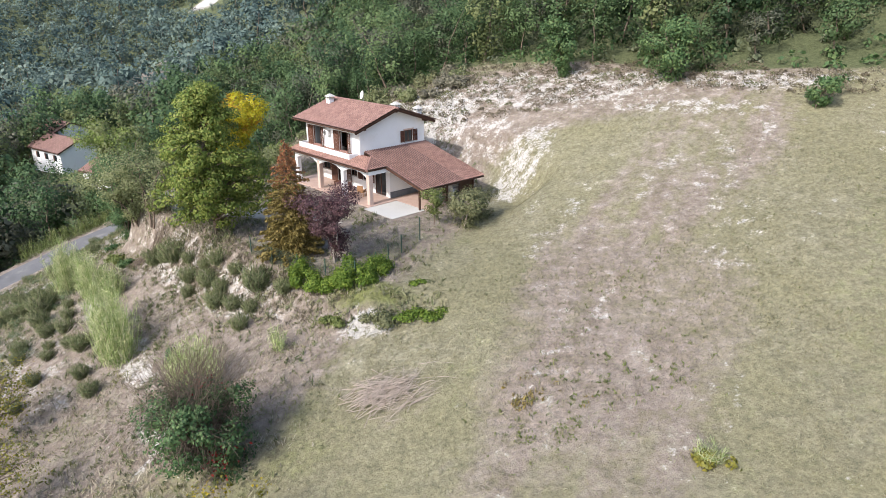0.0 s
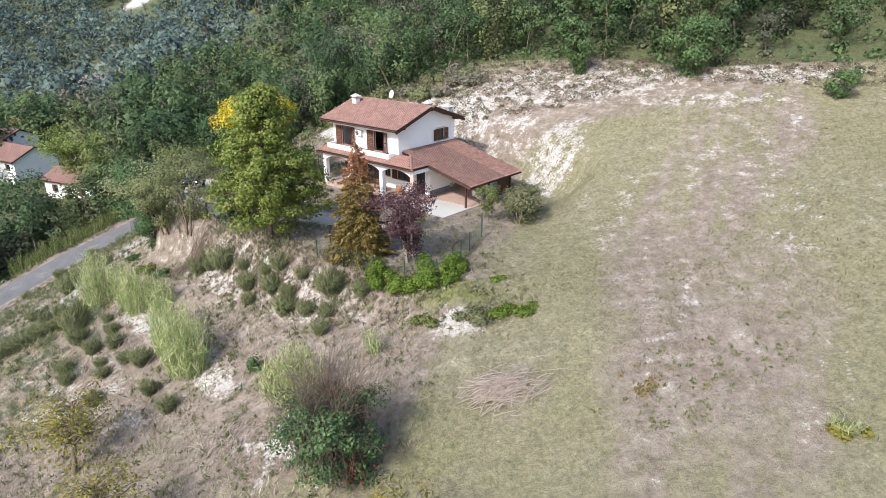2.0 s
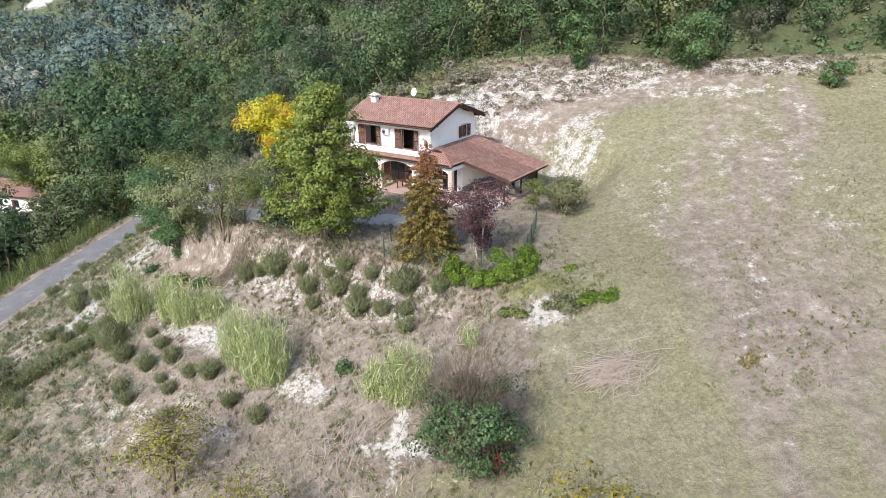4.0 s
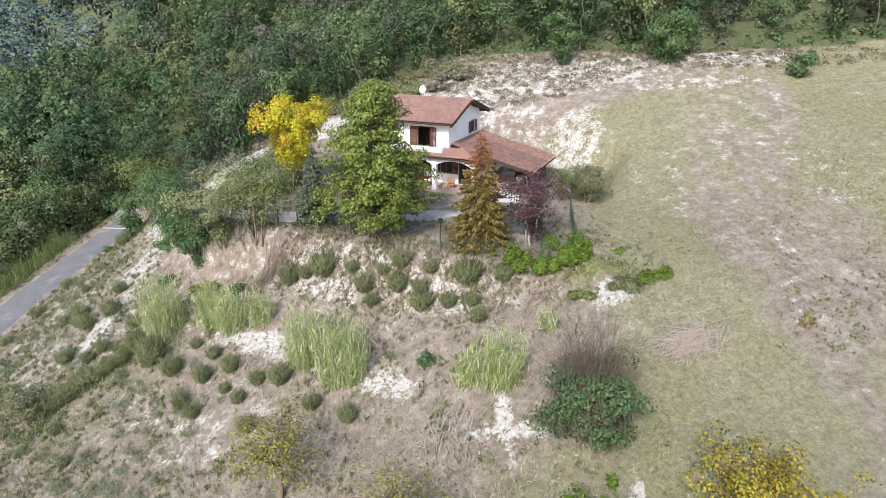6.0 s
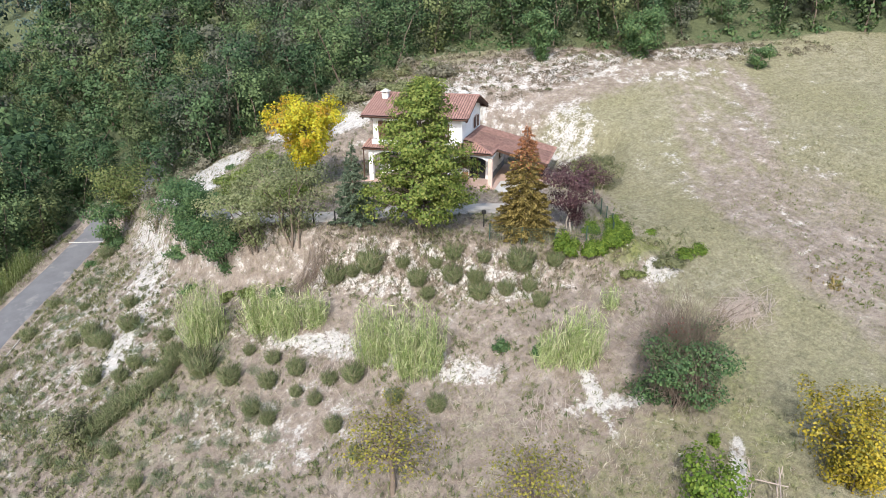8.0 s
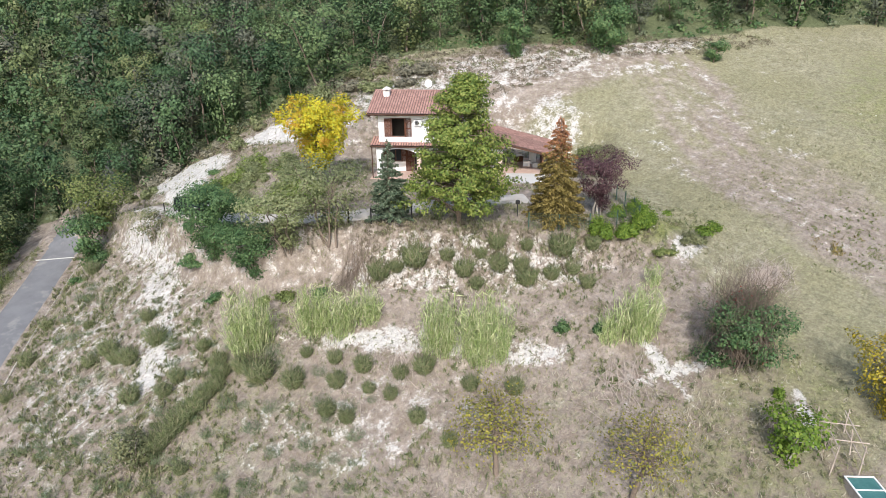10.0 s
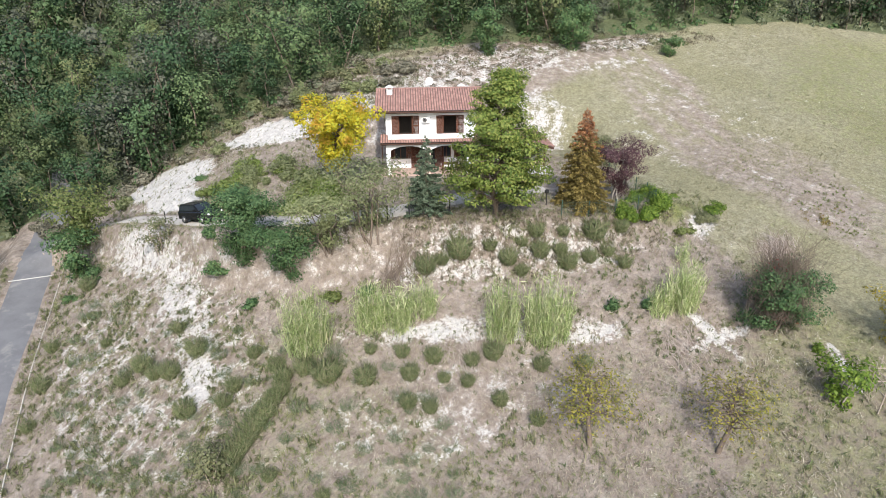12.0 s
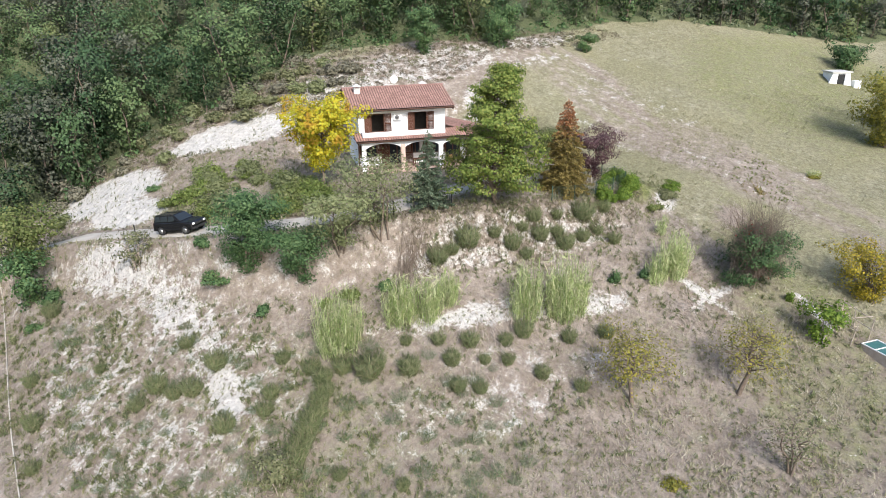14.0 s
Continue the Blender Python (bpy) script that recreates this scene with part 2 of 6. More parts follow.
L_LIGHT = foliage("light_green_leaves", ((0.11, 0.15, 0.045), (0.175, 0.215, 0.07), (0.245, 0.265, 0.10)), 0.5, 0.45)
L_PALE = foliage("pale_sage_leaves", ((0.16, 0.19, 0.085), (0.23, 0.26, 0.125), (0.30, 0.315, 0.175)), 0.5, 0.45)
L_BRUSH = foliage("grey_brush_twigs", ((0.13, 0.125, 0.09), (0.19, 0.18, 0.13), (0.26, 0.245, 0.19)), 0.4, 0.3)
L_FRESH = foliage("fresh_green_leaves", ((0.14, 0.20, 0.05), (0.21, 0.275, 0.075), (0.285, 0.33, 0.11)), 0.5, 0.45)
L_DEEP = foliage("deep_green_leaves", ((0.035, 0.08, 0.032), (0.075, 0.14, 0.055), (0.13, 0.20, 0.08)), 0.5, 0.3)
L_IVY = foliage("bright_ivy_leaves", ((0.06, 0.115, 0.015), (0.13, 0.205, 0.03), (0.22, 0.29, 0.05)), 0.9, 0.4, rounding=0.3)
L_SAGE = foliage("grey_green_leaves", ((0.10, 0.115, 0.055), (0.16, 0.17, 0.085), (0.22, 0.22, 0.12)), 0.5, 0.3)
L_RED = foliage("red_autumn_leaves", ((0.20, 0.02, 0.02), (0.32, 0.05, 0.04)), 0.5, 0.3)
L_REED = foliage("reed_blades", ((0.17, 0.25, 0.07), (0.34, 0.42, 0.16), (0.50, 0.55, 0.30), (0.58, 0.54, 0.36)), 0.5, 0.35)
L_BROOM = foliage("broom_stems", ((0.065, 0.088, 0.036), (0.11, 0.135, 0.056), (0.16, 0.18, 0.08), (0.21, 0.185, 0.12)), 0.5, 0.2, rounding=0.4)
L_DRY = foliage("dry_grass_blades", ((0.26, 0.225, 0.165), (0.36, 0.32, 0.25), (0.46, 0.42, 0.34)), 0.3, 0.2, ((0.16, 0.17, 0.07), (0.25, 0.25, 0.11)), (0.5, 0.6))
L_WEED = foliage("field_weeds", ((0.12, 0.14, 0.065), (0.19, 0.20, 0.10), (0.28, 0.265, 0.16)), 0.3, 0.2)
L_OLIVE = foliage("sparse_autumn_leaves", ((0.15, 0.165, 0.04), (0.25, 0.24, 0.05), (0.36, 0.31, 0.06)), 0.5, 0.4)

# ---------------------------------------------------------------- building helpers


def smooth(a, b, x):
    t = np.clip((np.asarray(x, float) - a) / (b - a), 0, 1)
    return t * t * (3 - 2 * t)


def lattice(x, y, scale, seed=0):
    """Smooth value noise, 0 to 1."""
    x, y = np.asarray(x, float) / scale, np.asarray(y, float) / scale
    i, j = np.floor(x), np.floor(y)
    fx, fy = x - i, y - j
    fx, fy = fx * fx * (3 - 2 * fx), fy * fy * (3 - 2 * fy)
    def h(a, b):
        v = np.sin(a * 127.1 + b * 311.7 + seed * 74.7) * 43758.5453
        return v - np.floor(v)
    return (h(i, j) * (1 - fx) + h(i + 1, j) * fx) * (1 - fy) + (h(i, j + 1) * (1 - fx) + h(i + 1, j + 1) * fx) * fy


def rough_noise(x, y, scale, seed=0):
    return 0.55 * lattice(x, y, scale, seed) + 0.3 * lattice(x, y, scale * 0.43, seed + 1) + 0.15 * lattice(x, y, scale * 0.19, seed + 2)


def outward(me, normals, tones=None):
    """Stores, for each vertex, the way its clump faces, and its tree's tone."""
    me.attributes.new("outward", "FLOAT_VECTOR", "POINT").data.foreach_set("vector", np.asarray(normals, np.float32).ravel())
    if tones is not None:
        me.attributes.new("tone", "FLOAT", "POINT").data.foreach_set("value", np.asarray(tones, np.float32))
    return me


def mesh_of(name, verts, faces, flat=True):
    me = bpy.data.meshes.new(name)
    verts, faces = np.asarray(verts, np.float32), np.asarray(faces, np.int32)
    n, k = faces.shape
    me.vertices.add(len(verts))
    me.vertices.foreach_set("co", verts.ravel())
    me.loops.add(n * k)
    me.loops.foreach_set("vertex_index", faces.ravel())
    me.polygons.add(n)
    me.polygons.foreach_set("loop_start", np.arange(0, n * k, k, dtype=np.int32))
    if not flat:
        me.polygons.foreach_set("use_smooth", np.ones(n, bool))
    me.update(calc_edges=True)
    return me


def part(name, bm, material, parent=None, label=""):
    """One mesh object from a bmesh or a mesh, under its thing or part."""
    if isinstance(bm, bmesh.types.BMesh):
        me = bpy.data.meshes.new(name)
        bm.to_mesh(me)
        bm.free()
    else:
        me = bm
    if material is not None and not me.materials:
        me.materials.append(material)
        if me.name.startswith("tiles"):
            me.materials.append(M_PAN_SHADED)
    ob = new(name, me)
    if parent is not None:
        ob.parent = parent
    return tagged(ob, label)


def thing(name, m, label, category, group="", kind=""):
    ob = new(name)
    ob.empty_display_size = 0.3
    ob.matrix_basis = m
    return tagged(ob, label, category, group, kind)


def box(x0, x1, y0, y1, z0, z1, bevel=0.0, bm=None):
    bm = bm or bmesh.new()
    m = Matrix.Translation(((x0 + x1) / 2, (y0 + y1) / 2, (z0 + z1) / 2)) @ Matrix.Diagonal((x1 - x0, y1 - y0, z1 - z0, 1))
    made = bmesh.ops.create_cube(bm, size=1, matrix=m)
    if bevel:
        edges = list({e for v in made["verts"] for e in v.link_edges})
        bmesh.ops.bevel(bm, geom=edges, offset=bevel, segments=2, affect="EDGES")
    return bm


def prism(outline, y0, y1):
    """A shape drawn in x and z, thick from y0 to y1."""
    bm = bmesh.new()
    a = [bm.verts.new((x, y0, z)) for x, z in outline]
    b = [bm.verts.new((x, y1, z)) for x, z in outline]
    bm.faces.new(a)
    bm.faces.new(b[::-1])
    n = len(a)
    for i in range(n):
        bm.faces.new((a[i], b[i], b[(i + 1) % n], a[(i + 1) % n]))
    bmesh.ops.recalc_face_normals(bm, faces=bm.faces[:])
    return bm


def rod(p, q, r, sides=8, r2=None):
    return tubes([([p, q], [r, r if r2 is None else r2])], sides)


def tubes(paths, sides=6):
    """Round tapered tubes along paths: pairs of points and radii. Returns a mesh."""
    vs, fs, base = [], [], 0
    ang = np.linspace(0, 2 * math.pi, sides, endpoint=False)
    for pts, rad in paths:
        pts = np.asarray(pts, float)
        d = np.gradient(pts, axis=0)
        d /= np.linalg.norm(d, axis=1)[:, None] + 1e-9
        side = np.cross(d, np.array([0.31, 0.27, 0.91]))
        side /= np.linalg.norm(side, axis=1)[:, None] + 1e-9
        up = np.cross(d, side)
        ring = pts[:, None] + np.asarray(rad)[:, None, None] * (np.cos(ang)[None, :, None] * side[:, None] + np.sin(ang)[None, :, None] * up[:, None])
        n = len(pts)
        vs.append(ring.reshape(-1, 3))
        i, j = np.meshgrid(np.arange(n - 1), np.arange(sides), indexing="ij")
        k = (j + 1) % sides
        fs.append(base + np.stack([i * sides + j, i * sides + k, (i + 1) * sides + k, (i + 1) * sides + j], -1).reshape(-1, 4))
        base += n * sides
    return mesh_of("tubes", np.concatenate(vs), np.concatenate(fs), flat=False)


def leaf_soup(centres, size, rng, aspect=1.0, lift=0.0, along=None, out=None):
    """Verts and faces of one small leaf (a bent quad) at each centre. along: the way its long side runs. out: the way it faces."""
    n = len(centres)
    nor = rng.normal(size=(n, 3))
    if out is not None:
        nor = nor * 0.45 + out
    nor[:, 2] += lift
    nor /= np.linalg.norm(nor, axis=1)[:, None]
    a = rng.normal(size=(n, 3)) if along is None else along + 0.25 * rng.normal(size=(n, 3))
    a -= nor * (a * nor).sum(1)[:, None]
    a /= np.linalg.norm(a, axis=1)[:, None] + 1e-9
    b = np.cross(nor, a)
    s = np.broadcast_to(size, (n,)) * rng.uniform(0.6, 1.4, n)
    a, b = a * s[:, None] * 0.5, b * (s / aspect)[:, None] * 0.5
    v = np.stack([centres - a, centres + b * 0.9 + nor * s[:, None] * 0.1, centres + a, centres - b * 0.9 + nor * s[:, None] * 0.1], 1).reshape(-1, 3)
    return v, np.arange(4 * n).reshape(n, 4)


def soup(name, groups):
    vs, fs, base = [], [], 0
    for v, f in groups:
        vs.append(v), fs.append(f + base)
        base += len(v)
    return mesh_of(name, np.concatenate(vs), np.concatenate(fs))


def ball_points(n, rng, shell=0.55):
    d = rng.normal(size=(n, 3))
    d /= np.linalg.norm(d, axis=1)[:, None]
    return d * (shell + (1 - shell) * rng.random(n) ** 0.5)[:, None]


# ---------------------------------------------------------------- the lie of the land
# heights on a 12 m grid: a row for each x from -60 to 48, with y from 0 to 108
LAND = np.array([
    (-1.2, -0.1, 0.6, 0.8, 1.0, 0.9, 0.6, 0.5, 0.2, 0.0),
    (1.7, 2.9, 3.7, 4.0, 4.2, 4.4, 4.4, 4.7, 3.8, 3.0),
    (4.3, 5.5, 6.5, 7.3, 8.7, 9.8, 9.7, 8.9, 7.7, 6.7),
    (6.7, 7.7, 8.6, 10.6, 13.8, 15.5, 15.8, 14.5, 12.4, 11.7),
    (9.1, 10.3, 11.8, 14.6, 16.8, 17.5, 19.6, 20.2, 18.7, 18.3),
    (11.3, 12.8, 14.4, 17.0, 17.9, 19.6, 24.8, 25.9, 25.8, 26.7),
    (12.8, 14.6, 16.4, 18.6, 21.1, 24.4, 27.6, 29.8, 31.5, 33.1),
    (14.2, 16.2, 18.4, 21.4, 23.9, 27.6, 30.4, 33.4, 35.8, 37.8),
    (15.7, 17.8, 20.4, 23.7, 26.3, 29.7, 33.3, 36.3, 39.0, 41.3),
    (17.5, 19.6, 22.4, 25.7, 29.1, 32.5, 35.7, 38.6, 41.3, 43.7)])
PAD = np.array([(-21, 50), (-15, 43.6), (-9, 39.8), (-4.5, 37), (-0.5, 41), (2, 47), (6.5, 52.5), (3.5, 59.5), (-3, 65), (-13, 68.5), (-21, 64), (-24, 57)], float)
ROAD = np.array([(-72, 22, -1.8), (-63, 42, 0.9), (-54.3, 58, 3.2), (-48.7, 68.6, 5.0), (-45.0, 75, 6.2), (-41.8, 80, 6.9), (-37.5, 87.5, 8.0), (-32.9, 95, 9.2), (-27.5, 104, 10.6), (-22, 116, 12)], float)
DRIVE = np.array([(-34.5, 93, 9.0), (-30.6, 88, 11.2), (-29.2, 82, 13.2), (-28.9, 76, 14.4), (-28.4, 69, 15.5), (-27.8, 63, 16.6), (-25.5, 57, 17.4), (-21.5, 53.2, 17.7), (-15, 51, 17.9), (-8.5, 47, 17.95)], float)


def cubic(p, t):
    a, b, c, d = p
    return b + 0.5 * t * (c - a + t * (2 * a - 5 * b + 4 * c - d + t * (3 * (b - c) + d - a)))


def land(x, y):
    gx, gy = np.clip((x + 60) / 12, 0, 8.999), np.clip(y / 12, 0, 8.999)
    i, j = gx.astype(int), gy.astype(int)
    tx, ty = gx - i, gy - j
    cols = []
    for di in range(-1, 3):
        ii = np.clip(i + di, 0, 9)
        cols.append(cubic([LAND[ii, np.clip(j + dj, 0, 9)] for dj in range(-1, 3)], ty))
    return cubic(cols, tx)


def from_line(line, x, y):
    """Distance from a polyline, and its height there."""
    best, height = np.full(np.shape(x), 1e9), np.zeros(np.shape(x))
    for (ax, ay, az), (bx, by, bz) in zip(line[:-1], line[1:]):
        dx, dy = bx - ax, by - ay
        t = np.clip(((x - ax) * dx + (y - ay) * dy) / (dx * dx + dy * dy), 0, 1)
        d = np.hypot(x - ax - t * dx, y - ay - t * dy)
        height = np.where(d < best, az + t * (bz - az), height)
        best = np.minimum(best, d)
    return best, height


def inside(poly, x, y):
    """Signed distance from a closed outline: below nought inside."""
    ring = np.vstack([poly, poly[:1]])
    d, _ = from_line(np.c_[ring, np.zeros(len(ring))], x, y)
    odd = np.zeros(np.shape(x), bool)
    for (ax, ay), (bx, by) in zip(ring[:-1], ring[1:]):
        odd ^= ((ay > y) != (by > y)) & (x < (bx - ax) * (y - ay) / (by - ay + 1e-12) + ax)
    return np.where(odd, -d, d)


def ground(x, y):
    x, y = np.asarray(x, float), np.asarray(y, float)
    # beyond the grid the spur swings to the west, and the land goes on rising to the east
    back = np.maximum(y - 100, 0)
    xs = x + 0.35 * back
    z = land(xs, np.minimum(y, 100))
    z = z + 0.27 * np.clip(xs - 48, 0, 260) ** 0.93 - 0.09 * np.clip(-60 - xs, 0, 40) + 0.17 * np.minimum(y, 0)
    # the hills across the valley
    far = np.hypot(x + 10, y - 30)
    z = z + 95 * smooth(260, 800, far) * smooth(-60, 200, y - 0.25 * x) * (0.75 + 0.5 * rough_noise(x, y, 170, 5))
    near = smooth(170, 90, far)
    z = z + near * (0.35 * (rough_noise(x, y, 7.0, 1) - 0.5) + 0.12 * (lattice(x, y, 1.3, 4) - 0.5))
    d = inside(PAD, x, y)
    z = z + smooth(3.4, -0.4, d) * (18.0 - 0.5 * smooth(46, 38, y) - z)
    for line, half, ease in ((ROAD, 2.1, 3.0), (DRIVE, 1.8, 2.2)):
        d, h = from_line(line, x, y)
        z = z + smooth(half + ease, half + 0.2, d) * (h - z)
    return z


def at_ground(x, y, dz=0.0, rz=0.0, s=1.0):
    return pose(x, y, float(ground(x, y)) + dz, 0, 0, rz) @ Matrix.Scale(s, 4)

# ---------------------------------------------------------------- ground, road, drive


def axis(lo, hi, step, end, growth):
    mid = list(np.arange(lo, hi + 1e-6, step))
    left, right, d = [], [], step
    a, b = lo, hi
    while a > -end:
        d *= growth
        a, b = a - d, b + d
        left.append(a), right.append(b)
    return np.array(left[::-1] + mid + right)


# bare clay: x, y, half length, half width, turn, strength
SCARS = [(7.0, 57.0, 4.6, 2.6, 60, 0.56), (5, 62.5, 4, 2.0, 130, 0.42), (12, 66, 12, 4.5, 150, 0.52), (-2, 71, 8, 4, 130, 0.5), (26, 59.5, 10, 2.5, 155, 0.56), (-12.5, 78.5, 6.5, 2.2, 125, 1.1),
         (-22.5, 86.5, 5.5, 3.0, 110, 1.1), (-25, 80.5, 4.5, 1.7, 100, 1.0), (-32.2, 74, 5, 1.6, 95, 0.55), (-33.6, 65, 6, 1.8, 75, 0.5), (-37.3, 57, 3.6, 1.1, 60, 0.6), (-20.5, 46.4, 5, 1.5, 140, 0.42),
         (-14.5, 40.6, 5, 1.5, 140, 0.42), (-4.2, 34.4, 2.0, 0.9, 170, 0.75), (-14.8, 29.6, 2.6, 0.45, 70, 0.7), (-15, 29.0, 3.0, 0.5, 150, 0.6), (-24.5, 42.5, 9, 1.0, 130, 0.55), (-20, 36.5, 3, 0.8, 130, 0.55),
         (-12.4, 21.8, 2.2, 0.35, 40, 0.75), (18, 38, 5, 2.2, 60, 0.30), (20, 46, 7, 1.4, 70, 0.33), (16, 47, 5, 1.2, 60, 0.30), (9, 45, 8, 0.9, 55, 0.34), (21, 56, 8, 1.2, 150, 0.46), (-43, 64, 9, 1.5, 70, 0.34), (-38, 62, 13, 7, 75, 0.30), (-35.5, 60, 7, 1.6, 70, 0.46), (-30, 40, 9, 3, 140, 0.24)]
GREENS = [(-17, 22, 12, 6, 15, 0.55), (-8, 26.5, 6, 3, 20, 0.5), (-24, 30, 8, 4, 30, 0.4), (-4.5, 36.6, 3, 1.2, 0, 0.8), (-30, 69, 10, 4, 90, 0.35), (10, 24, 14, 6, 20, 0.35), (4, 20, 12, 5, 20, 0.4), (-2, 43, 5, 3, 30, 0.45), (-36, 48, 16, 6, 100, 0.45), (-26, 22, 10, 5, 20, 0.35), (-20, 62, 6, 7, 90, 0.5), (-24, 72, 5, 4, 90, 0.6), (42, 22, 26, 22, 0, 0.55), (27, 34, 12, 5, 55, 0.42), (2, 30, 6, 3, 60, 0.4), (0, 23, 9, 4, 0, 0.35), (-40, 58, 14, 6, 70, 0.42)]


# clearings in the far woods: a white cliff and a meadow
CLIFFS = [(-150, 447, 11, 8, 20, 1.0), (-138, 343, 5, 4, 0, 0.9)]
MEADOW = (-134, 306, 17, 15, 10, 1.0)


def blobs(spots, x, y):
    v = np.zeros(np.shape(x))
    for cx, cy, a, b, turn, k in spots:
        c, s = math.cos(radians(turn)), math.sin(radians(turn))
        u, w = (x - cx) * c + (y - cy) * s, -(x - cx) * s + (y - cy) * c
        v = np.maximum(v, k * smooth(1.5, 0.6, np.hypot(u / a, w / b)))
    return v


def wooded(x, y):
    """1 under the woods."""
    edge = np.interp(x, [-70, -40, -30, -20, -9, -5, 5, 12, 18, 23, 30, 36, 48, 60, 68, 73, 90], [112, 106, 98, 92.5, 86, 81.5, 77.5, 72, 68.5, 64, 59.5, 56, 48.5, 38, 24, 15, 0])
    hill = smooth(-2, 2, y - edge + 5 * (lattice(x, y, 9, 3) - 0.5))
    west = smooth(6.0, 9.0, from_line(ROAD, x, y)[0]) * smooth(0, 3, -47 + (y - 70) * 0.55 - x) * smooth(40, 55, y)
    return np.maximum(hill, west) * (1 - blobs(CLIFFS + [MEADOW], x, y))


xs, ys = axis(-66, 46, 0.55, 1600, 1.06), axis(14, 96, 0.55, 1600, 1.06)
gx, gy = np.meshgrid(xs, ys, indexing="ij")
gz = ground(gx, gy)
i, j = np.meshgrid(np.arange(len(xs) - 1), np.arange(len(ys) - 1), indexing="ij")
ny = len(ys)
me = mesh_of("ground", np.stack([gx, gy, gz], -1).reshape(-1, 3), np.stack([i * ny + j, (i + 1) * ny + j, (i + 1) * ny + j + 1, i * ny + j + 1], -1).reshape(-1, 4), flat=False)
steep = np.hypot(np.gradient(gz, axis=0) / np.gradient(gx, axis=0), np.gradient(gz, axis=1) / np.gradient(gy, axis=1))
slope_side = smooth(2, -4, gx - np.interp(gy, [-80, 10, 25, 36, 45, 60], [-60, -14, -9, -3, 2, 5]) + smooth(18, 8, gy) * 14 * (rough_noise(gx, gy, 12, 17) - 0.5))
wood = wooded(gx, gy)
bare = np.maximum(blobs(SCARS + CLIFFS, gx, gy), 0.20 * smooth(0.45, 0.9, steep) * (np.hypot(gx, gy) < 130)) + 0.13 * slope_side
soil = np.maximum(slope_side, blobs([(12, 32, 8, 5, 60, 0.55), (7.6, 28, 6.5, 4.6, 20, 0.7), (10, 37, 5.5, 3.6, 70, 0.62), (-3.6, 28.6, 4.2, 2.4, 5, 0.42), (10, 66, 26, 7, 165, 0.9)], gx, gy))
su, sv = gx * 0.5 + gy * 0.866, gx * 0.866 - gy * 0.5
streak = 0.6 * lattice(sv * 7, su, 9, 21) + 0.4 * lattice(sv * 9, su, 4, 22)
field = (1 - slope_side) * smooth(75, 55, gx)
band = smooth(7.5, 3.0, np.abs(sv + 8.5 + 1.6 * np.sin(su * 0.2)))
soil = np.maximum(soil, field * (0.30 * streak + 0.42 * band * (0.5 + streak)))
bare = np.maximum(bare, field * (0.25 * smooth(0.5, 0.9, streak) + 0.14 * band))
lush = np.maximum(blobs(GREENS, gx, gy), 0.25 * rough_noise(gx, gy, 9, 8))
for key, val in (("bare", bare * (1 - wood)), ("soil", soil), ("lush", lush), ("wood", wood)):
    me.attributes.new(key, "FLOAT", "POINT").data.foreach_set("value", val.ravel().astype(np.float32))
tagged(part("ground", me, M_GROUND), "dry grassy hillside with bare white clay scars", "ground", kind="structure")


def strip(name, line, half, lift, material, label):
    pts, step = [], 0.8
    for a, b in zip(line[:-1], line[1:]):
        n = max(2, int(np.hypot(*(b - a)[:2]) / step))
        pts += [a + (b - a) * k / n for k in range(n)]
    pts = np.array(pts + [line[-1]])
    for _ in range(12):
        pts[1:-1] = 0.25 * pts[:-2] + 0.5 * pts[1:-1] + 0.25 * pts[2:]
    d = np.gradient(pts[:, :2], axis=0)
    d /= np.linalg.norm(d, axis=1)[:, None]
    side = np.c_[d[:, 1], -d[:, 0]]
    offs = np.linspace(-1, 1, 7)
    w = half * (1 + 0.10 * (lattice(np.arange(len(pts)), 0 * pts[:, 0], 4, 2) - 0.5))
    q = pts[:, None, :2] + side[:, None] * (offs[None, :, None] * w[:, None, None])
    z = ground(q[..., 0], q[..., 1]) + lift + 0.04 * (1 - offs[None] ** 2)
    z[:, 0] -= lift + 0.05
    z[:, -1] -= lift + 0.05
    n = len(pts)
    i, j = np.meshgrid(np.arange(n - 1), np.arange(6), indexing="ij")
    f = np.stack([i * 7 + j, i * 7 + j + 1, (i + 1) * 7 + j + 1, (i + 1) * 7 + j], -1).reshape(-1, 4)
    return tagged(part(name, mesh_of(name, np.concatenate([q, z[..., None]], -1).reshape(-1, 3), f, flat=False), material), label, "road", kind="structure")


strip("road", ROAD, 1.9, 0.05, M_ASPHALT, "narrow grey asphalt lane climbing past the bank")
kerb_line = []
for a, b in zip(ROAD[1:-2], ROAD[2:-1]):
    d = (b - a)[:2] / np.hypot(*(b - a)[:2])
    kerb_line.append(((a[0] + b[0]) / 2 + d[1] * 2.75, (a[1] + b[1]) / 2 - d[0] * 2.75, 0.0))
strip("kerb", np.array(kerb_line[:-1]), 0.06, 0.10, M_GRAVEL, "pale concrete kerb along the lane")
strip("driveway", DRIVE, 1.55, 0.035, M_GRAVEL, "pale gravel driveway leading up to the house")

# ---------------------------------------------------------------- the house
HOUSE = pose(-7.3, 54.4, 18.0, 0, 0, -47)
house = thing("house", HOUSE, "white two-storey house with terracotta roofs and porch", "house")


